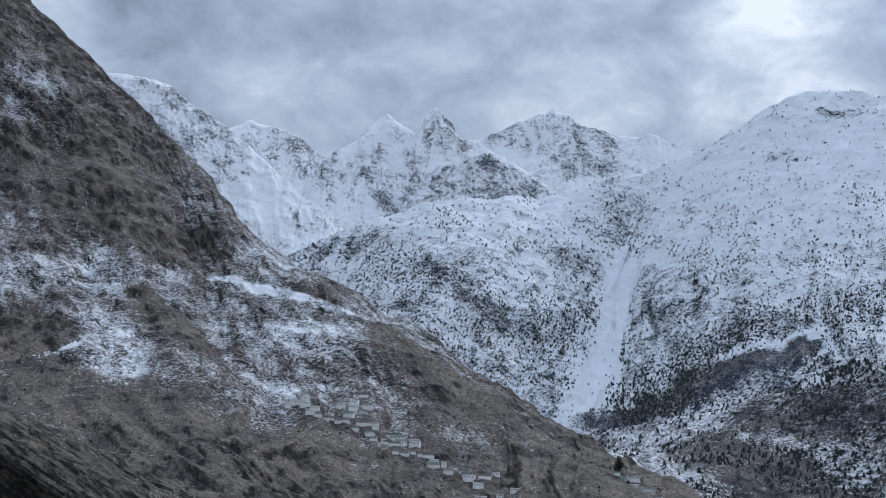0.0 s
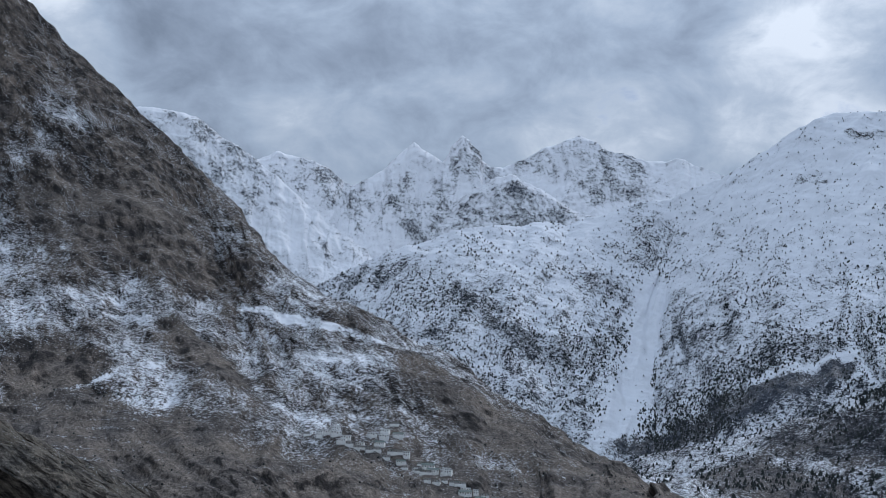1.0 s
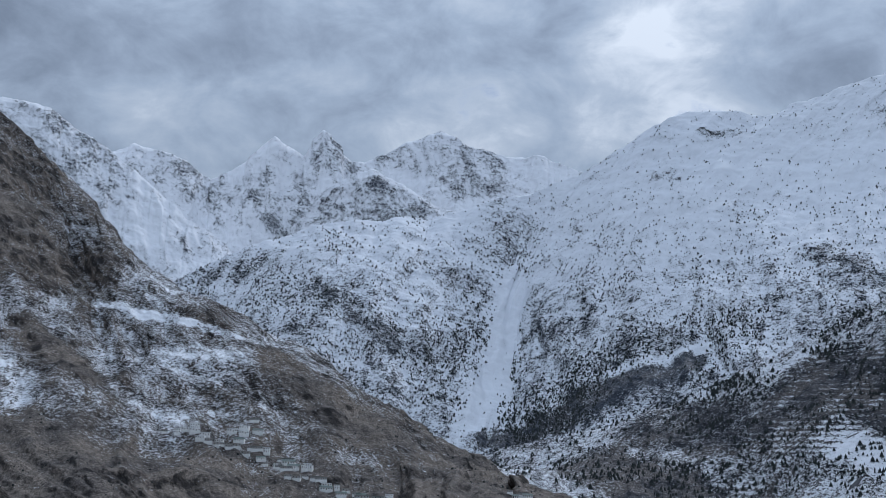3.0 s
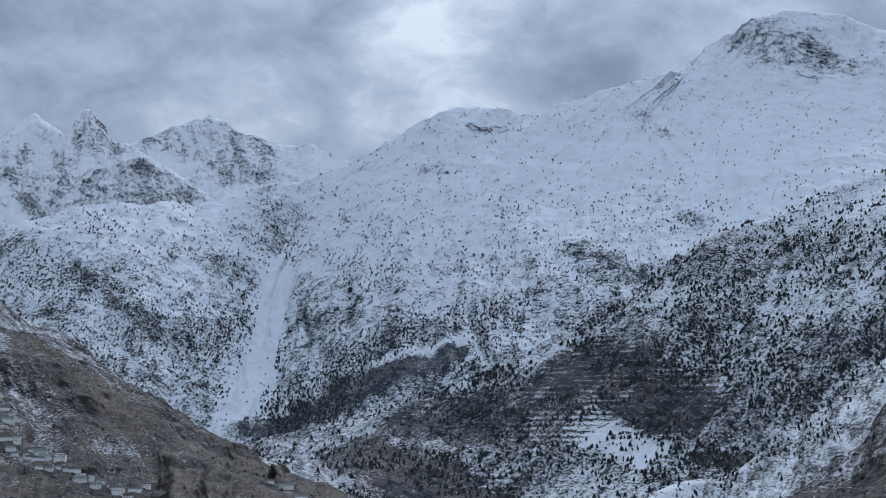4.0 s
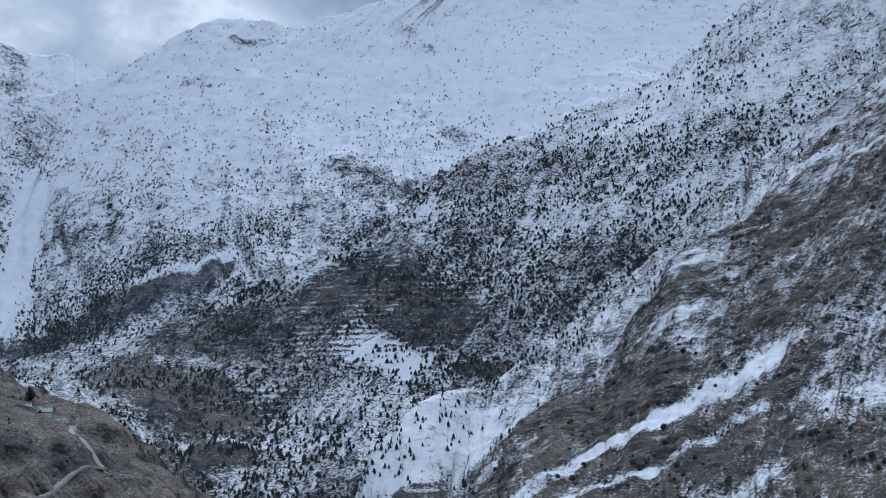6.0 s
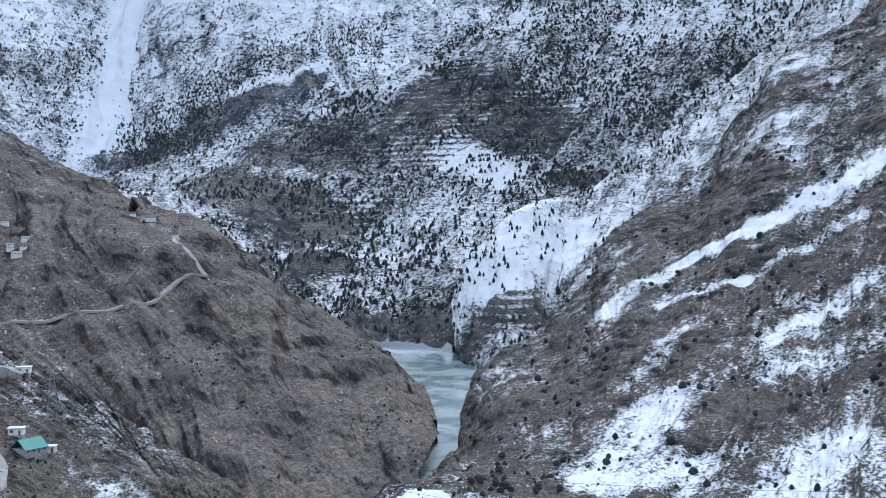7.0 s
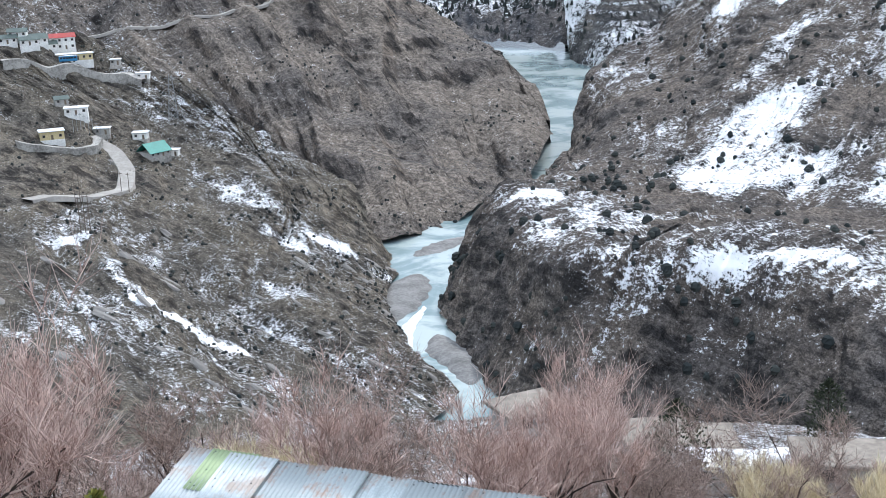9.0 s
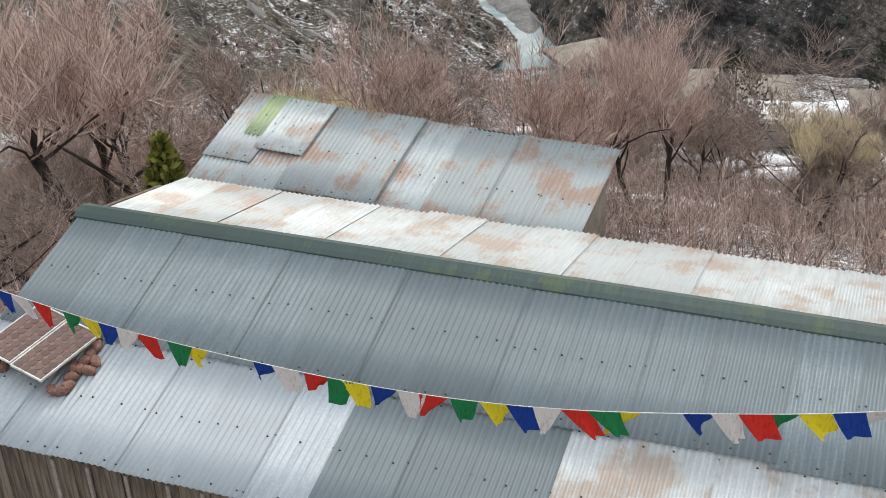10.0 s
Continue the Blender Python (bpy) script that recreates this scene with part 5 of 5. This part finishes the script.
def village(spots, rng, spread, group):
    for (x0, y0), (x1, y1), count in spots:
        for k in range(count):
            f = (k + rng.uniform(0.2, 0.8)) / count
            x, y = x0 + (x1 - x0) * f + rng.gauss(0, spread * 0.5), y0 + (y1 - y0) * f + rng.gauss(0, spread)
            i = rng.choice((0, 0, 1, 2, 3, 4, 1))
            args, label, st, pit = styles[i]
            z = left.height(x, y) + 1.5
            m = pose(x, y, z, 0, 0, rng.uniform(-14, 14))
            size = rng.uniform(0.5, 0.8)
            if i not in protos:
                protos[i] = house(*args, label, st, pit, foot=4.0, group=group)
                protos[i].matrix_basis = m @ Matrix.Scale(size, 4)
            else:
                copy_thing(protos[i], m).scale = (size, size, size)


village([((-142, 1061), (-87, 1076), 10), ((-112, 1050), (-60, 1062), 9), ((-87, 1076), (-62, 1105), 5), ((-65, 1052), (-15, 1040), 13), ((-40, 1030), (31, 965), 16), ((20, 975), (58, 915), 8), ((96, 1143), (100, 1138), 1)], rng, 9, "houses of the hill village")
village([((131, 995), (150, 1000), 5), ((140, 975), (165, 968), 7)], rng, 4, "houses of the hill village")

# the terrace town on the near spur
set_house(house(12, 7, 3.0, WHITEWASH, ROOF_RED, "white house with a red tin roof on the terrace", 2, True, 4), crag, -2, 664, 6, 1.0)
set_house(house(17, 6, 3.0, OCHRE_WALL, ROOF_WHITE, "long yellow building with a flat white roof on the terrace", 1, False, 4), crag, 3, 650, 4, 1.5)
for k, (x, y) in enumerate(((-13, 655), (-9, 660), (-17, 652), (-22, 658), (-27, 655), (-14, 668))):
    set_house(house(9, 6, 2.8, WHITEWASH, ROOF_GREEN, "white row house with arched front and green tin roof", 1, True, 4, group="row houses on the terrace"), crag, x, y, rng.uniform(-6, 8), 1.0)
set_house(house(6.5, 5, 2.8, WHITEWASH, ROOF_WHITE, "small blue-white hut at the terrace end", 1, False, 3), crag, 34, 640, -12, 0.8)
set_house(house(5, 4, 2.6, GREY_WALL, ROOF_WHITE, "small flat-roofed hut at the terrace end", 1, False, 3), crag, 22, 650, -10, 0.8)
set_house(house(10, 7, 3.4, OCHRE_WALL, ROOF_WHITE, "yellow house with a flat roof above the retaining wall", 1, False, 4), crag, -10, 557, 5, 1.6)
set_house(house(10, 6, 2.8, WHITEWASH, ROOF_WHITE, "pale stone building with a flat roof above the road", 1, False, 4), crag, 1, 580, -4, 1.0)
set_house(house(7, 5, 2.6, GREY_WALL, ROOF_WHITE, "grey roadside hut with a white roof", 1, False, 3), crag, 11, 578, -10, 0.8)
set_house(house(6, 5, 2.6, GREY_WALL, ROOF_GREEN, "small hut with a dark green roof on the slope", 1, True, 3), crag, -5, 592, 8, 0.8)
set_house(house(6.5, 5, 2.8, WHITEWASH, ROOF_WHITE, "white hut beside the teal roofed shed", 1, False, 3), crag, 27, 574, -16, 0.6)
set_house(house(11, 9, 2.2, GREY_WALL, ROOF_TEAL, "low shed with a bright teal tin roof", 1, True, 3, pitch=0.42), crag, 31, 556, 35, 0.2)
set_house(house(5, 4, 2.6, WHITEWASH, ROOF_WHITE, "small white hut below the road", 1, False, 3), crag, 40, 567, -20, 0.4)


def ribbon(name, land, guide, width, rise, material, label, category, down=2.0, n=80):
    """A road or wall bench that follows the ground: a flat strip with an embankment below."""
    path = smooth_line([(x, y, 0) for x, y in guide], n)
    d = np.gradient(path[:, :2], axis=0)
    d /= np.linalg.norm(d, axis=1)[:, None] + 1e-9
    nrm = np.stack([d[:, 1], -d[:, 0]], 1)
    zs = np.array([max(land.height(p[0] + q[0] * width * e, p[1] + q[1] * width * e) for e in (-0.4, 0, 0.4)) for p, q in zip(path, nrm)])
    zs = np.convolve(np.pad(zs, 3, "edge"), np.ones(7) / 7, "valid") + rise
    V, F = [], []
    for p, z, q in zip(path, zs, nrm):
        for side, dz in ((-0.5, 0), (0.5, 0), (0.62, -down), (-0.62, -down)):
            V.append((p[0] + q[0] * width * side, p[1] + q[1] * width * side, z + dz))
    for i in range(n - 1):
        for k in range(4):
            a, b = i * 4 + k, i * 4 + (k + 1) % 4
            F.append((a, b, b + 4, a + 4))
    me = bpy.data.meshes.new(name)
    me.from_pydata(V, [], F)
    me.materials.append(material)
    return tagged(new(name, me), label, category, kind="structure")


DUST = plain("dusty_road", (0.36, 0.335, 0.305), 0.95, scale=0.6, vary=0.2, bump=0.05)
ribbon("road", left, [(-40, 800), (1, 812), (53, 813), (95, 817), (119, 823), (139, 840), (160, 845)], 4.0, 0.4, DUST, "dusty unpaved road cut across the brown slope", "road", 1.6)
ribbon("road", left, [(160, 845), (153, 866), (147, 884), (150, 910), (158, 940)], 3.0, 0.4, DUST, "dusty track climbing to the village edge", "road", 1.4, 40)
ribbon("road", crag, [(6, 564), (13, 558), (18, 540), (17, 522), (14, 509), (6, 504), (-6, 496), (-20, 484)], 6.5, 0.3, DUST, "pale hairpin road below the yellow house", "road", 2.0)
ribbon("retaining_wall", crag, [(-30, 628), (-16, 634), (5, 636), (25, 640), (34, 634)], 5.0, 2.2, STONE, "long stone retaining wall of the upper terrace", "wall", 7.0, 60)
ribbon("retaining_wall", crag, [(-24, 545), (-12, 547), (-2, 547), (6, 552), (9, 560)], 3.0, 2.0, STONE, "curved stone retaining wall above the road", "wall", 6.0, 40)

# bus on the terrace road
bus = tagged(new("bus"), "blue and white bus parked on the terrace road", "bus")
part("body", boxed(-4.2, -1.2, 0.5, 4.2, 1.2, 3.0, bevel=0.2), BLUE_PAINT, bus)
part("roof", boxed(-4.1, -1.1, 3.0, 4.1, 1.1, 3.15, bevel=0.05), ROOF_WHITE, bus)
for k in range(6):
    part("window", boxed(-3.8 + 1.28 * k, -1.24, 1.7, -2.75 + 1.28 * k, -1.19, 2.6), DARK_PANE, bus)
TYRE = plain("tyre_rubber", (0.03, 0.03, 0.03), 0.9)
for x in (-2.7, 2.6):
    for y in (-1.0, 1.0):
        bm = bmesh.new()
        bmesh.ops.create_cone(bm, cap_ends=True, segments=16, radius1=0.5, radius2=0.5, depth=0.3, matrix=pose(x, y, 0.5, 90))
        part("wheel", bm, TYRE, bus)
bus.matrix_basis = pose(0, 640, crag.height(0, 637) + 2.3, 0, 0, 4)

# poles and cables
METAL = plain("galvanised_steel", (0.42, 0.43, 0.44), 0.5, 0.5)
WOOD_POLE = plain("wooden_pole", (0.16, 0.13, 0.11), 0.9)


def pole(x, y, h, arm=1.6, material=None, land=crag, r=0.16):
    p = tagged(new("utility_pole"), "tall utility pole with a crossarm on the slope", "pole", "poles along the road")
    part_ = tube_part("post", [(0, 0, -2), (0, 0, h)], [r, r * 0.7], material or WOOD_POLE, p)
    part("crossarm", boxed(-arm / 2, -0.06, h - 0.7, arm / 2, 0.06, h - 0.5), material or WOOD_POLE, p)
    p.matrix_basis = pose(x, y, land.height(x, y), 0, 0, rng.uniform(-20, 20))


for x, y, h in ((14.5, 506, 8), (17.5, 508, 8), (-3, 492, 13), (-1.2, 492, 13), (-2, 441, 13), (-0.4, 441, 13), (1.2, 441, 13), (-14, 585, 8), (-20, 588, 8)):
    pole(x, y, h)
for k in range(8):
    pole(-1 + 1.6 * k, 566 + 1.0 * k, 7, 1.2, METAL, r=0.1)


def pylon(x, y, h, land):
    t = tagged(new("lattice_pylon"), "slim grey lattice pylon on the slope", "pylon")
    w0, w1 = h * 0.11, h * 0.03
    for sx in (-1, 1):
        for sy in (-1, 1):
            tube_part("leg", [(sx * w0, sy * w0, -2), (sx * w1, sy * w1, h)], [0.11, 0.08], METAL, t, 4)
    for k in range(7):
        f0, f1 = k / 7, (k + 1) / 7
        a0, a1 = w0 + (w1 - w0) * f0, w0 + (w1 - w0) * f1
        for s in (-1, 1):
            tube_part("brace", [(-a0, s * a0, h * f0), (a1, s * a1, h * f1)], [0.05, 0.05], METAL, t, 3)
            tube_part("brace", [(a0, s * a0, h * f0), (-a1, s * a1, h * f1)], [0.05, 0.05], METAL, t, 3)
    for z in (0.78, 0.92):
        part("crossarm", boxed(-h * 0.13, -0.1, h * z, h * 0.13, 0.1, h * z + 0.2), METAL, t)
    t.matrix_basis = pose(x, y, land.height(x, y))


pylon(44, 604, 21, crag)
CABLE = plain("dark_cable", (0.10, 0.10, 0.11), 0.6)


def cable(a, b, sag):
    pts = [tuple(Vector(a).lerp(Vector(b), k / 24) - Vector((0, 0, sag * 4 * (k / 24) * (1 - k / 24)))) for k in range(25)]
    ob = tube_part("cable", pts, [0.035] * 25, CABLE, None, 4)
    tagged(ob, "thin dark power cable strung over the gorge", "cable", "power cables")


for k in range(4):
    cable((44 + 0.4 * k, 604, crag.height(44, 604) + 19 - 1.5 * k), (150 + 3 * k, 120 - 5 * k, 112 - 4.0 * k), 16)

# ---- gravel bars and boulders in the river bed ----
GRAVEL = plain("river_gravel", (0.21, 0.205, 0.20), 0.95, scale=0.9, vary=0.35, bump=0.12)
ICE = plain("river_ice", (0.72, 0.78, 0.78), 0.35, scale=0.12, vary=0.10, bump=0.02)


def bar(name, guide, width, top, material, label, category):
    """A low rounded bank along a line of the river bed."""
    n, m = 60, 17
    path = smooth_line([(x, y, 0) for x, y in guide], n)
    d = np.gradient(path[:, :2], axis=0)
    d /= np.linalg.norm(d, axis=1)[:, None] + 1e-9
    nrm = np.stack([d[:, 1], -d[:, 0]], 1)
    V, F = [], []
    for i in range(n):
        taper = math.sin(math.pi * (i + 0.5) / n) ** 0.5
        for j in range(m):
            s = (j / (m - 1) - 0.5) * 2
            w = width * taper * (1 + 0.25 * noise.noise(Vector((i * 0.2, s, 1))))
            V.append((path[i, 0] + nrm[i, 0] * w * s * 0.5, path[i, 1] + nrm[i, 1] * w * s * 0.5, -0.5 + (top + 0.5) * (1 - s * s) * taper + 0.15 * noise.noise(Vector((i * 0.5, j * 0.5, 4)))))
    for i in range(n - 1):
        for j in range(m - 1):
            a = i * m + j
            F.append((a, a + 1, a + m + 1, a + m))
    me = bpy.data.meshes.new(name)
    me.from_pydata(V, [], F)
    for f in me.polygons:
        f.use_smooth = True
    me.materials.append(material)
    tagged(new(name, me), label, category)


bar("gravel_bar", [(98, 436), (108, 456), (118, 474), (130, 497)], 24, 2.2, GRAVEL, "grey gravel bar in the river bend", "gravel bar")
bar("gravel_bar", [(116, 420), (114, 402), (116, 385), (112, 368)], 16, 2.0, GRAVEL, "grey gravel bar below the cliff with pale shingle", "gravel bar")
bar("gravel_bar", [(134, 522), (150, 534), (168, 548)], 16, 0.8, GRAVEL, "pale gravel spit in the river bend", "gravel bar")
bar("ice_sheet", [(128, 470), (118, 448), (107, 428), (101, 405), (104, 380), (108, 360)], 9, 0.25, ICE, "white shelf of river ice along the bank", "ice")
bar("gravel_bar", [(365, 830), (350, 790), (335, 750)], 16, 1.2, GRAVEL, "dark gravel bank under the brown slope", "gravel bar")


# ---- boulders and ledges ----
BOULDER = plain("pale_boulder", (0.30, 0.28, 0.26), 0.95, scale=0.5, vary=0.45, bump=0.15)
boulder_meshes = [stone_mesh(50 + k, BOULDER) for k in range(6)]


def boulders(land, count, where, size, seed, flat=0.7, dip=None, name="", meshes=None):
    """Loose boulders, or ledges that dip with the beds, bedded in a slope."""
    rng = random.Random(seed)
    done = tries = 0
    while done < count and tries < count * 60:
        tries += 1
        p = land.place(rng.random(), rng.random())
        if rng.random() > where(p):
            continue
        s = rng.uniform(*size) * rng.choice((0.6, 0.8, 1.0, 1.5))
        turn = (rng.uniform(-30, 30), rng.uniform(-30, 30), rng.uniform(0, 360)) if dip is None else (rng.gauss(0, 8), dip + rng.gauss(0, 7), rng.gauss(-12, 10))
        wide = (s, s * rng.uniform(0.6, 1.0), s * flat) if dip is None else (s * rng.uniform(2.0, 3.6), s, s * flat)
        piece(name or ("boulder" if dip is None else "ledge"), rng.choice(meshes or boulder_meshes), land.ob, pose(p[0], p[1], p[2] - 0.1 * s, *turn) @ Matrix.Diagonal((*wide, 1)))
        done += 1


OUTCROP = plain("dark_outcrop", (0.13, 0.13, 0.135), 0.95, scale=0.15, vary=0.5, bump=0.5)
outcrop_meshes = [stone_mesh(80 + k, OUTCROP) for k in range(5)]
boulders(wooded, 110, lambda p: 1.0 if p[2] > 200 else 0.4, (5, 10), 66, 0.45, -30, "rock_outcrop", outcrop_meshes)
boulders(left, 280, lambda p: 1.0 if p[1] < 930 and p[0] > 40 else 0.02, (0.7, 1.8), 61)
boulders(crag, 150, lambda p: 1.0 if p[1] < 560 and p[0] > 10 else 0.1, (0.7, 1.8), 62)
boulders(crag, 140, lambda p: 1.0 if p[1] < 520 and p[2] < 45 else 0.02, (1.6, 3.2), 63, 0.55, 38)
boulders(scree, 200, lambda p: 1.0 if p[2] < 60 else 0.1, (0.6, 1.6), 64)

# ---- sheds and fields below the orchard ----
def low_hut(az, dist, w, d, h, turn, roof, label):
    x, y = by_way(az, dist)
    b = house(w, d, h, GREY_WALL, roof, label, 1, False, 2.0, "hut")
    b.matrix_basis = pose(x, y, float(hill_z(np.array(x), np.array(y))) + 0.2, 0, 0, turn)


low_hut(27.3, 76, 5.0, 4.0, 2.2, -20, ROOF_MUD, "small mud-plastered hut with a flat roof among the trees")
low_hut(25.6, 78, 4.0, 3.5, 2.2, -12, ROOF_MUD, "small mud hut with a rounded flat roof")
low_hut(28.6, 70, 4.6, 2.0, 1.8, -28, ROOF_WHITE, "low hut with a white-edged flat roof on the terrace")
low_hut(34.5, 76, 6.5, 3.5, 2.0, -25, ROOF_MUD, "long low hut with a pale mud roof")
low_hut(19.6, 88, 4.5, 3.5, 2.0, 10, ROOF_MUD, "small flat-roofed hut behind the orchard trees")
SNOW_PATCH = plain("old_snow", (0.80, 0.82, 0.86), 0.8, scale=1.2, vary=0.08, bump=0.03)


def snow_patch(az, dist, w, d, seed):
    """A thin drift of old snow that follows the ground."""
    cx, cy = by_way(az, dist)
    V, F, n, m = [], [], 28, 6
    for j in range(m + 1):
        for i in range(n):
            a, r = 6.28318 * i / n, j / m
            k = 1 + 0.45 * noise.noise(Vector((math.cos(a) * 1.6, math.sin(a) * 1.6, seed)))
            x, y = cx + w * r * k * math.cos(a), cy + d * r * k * math.sin(a)
            V.append((x, y, float(hill_z(np.array(x), np.array(y))) + 0.16 * (1 - r * r) + 0.25 - 0.7 * r**6))
    for j in range(m):
        for i in range(n):
            a, b = j * n + i, j * n + (i + 1) % n
            F.append((a, b, b + n, a + n))
    me = bpy.data.meshes.new("snow_patch")
    me.from_pydata(V, [], F)
    for f in me.polygons:
        f.use_smooth = True
    me.materials.append(SNOW_PATCH)
    tagged(new("snow_patch", me), "thin patch of old snow on the brown field", "snow")


for k, q in enumerate(((27.0, 64, 4.5, 2.2), (30.0, 60, 4.0, 2.0), (32.0, 68, 3.5, 1.6), (31.5, 84, 4.0, 1.6), (25.5, 66, 2.5, 1.2), (13.0, 68, 4.0, 2.0), (10.5, 76, 4.0, 1.8), (16.0, 72, 3.0, 1.3), (11.8, 60, 2.6, 1.2), (-8.8, 26, 1.3, 1.0), (-6.8, 24.5, 1.0, 0.8), (23.0, 42, 1.6, 0.7), (20.0, 46, 1.8, 0.9), (25.5, 40, 1.4, 0.8), (29.0, 50, 2.4, 1.1), (33.5, 52, 2.0, 1.0))):
    snow_patch(*q, k)
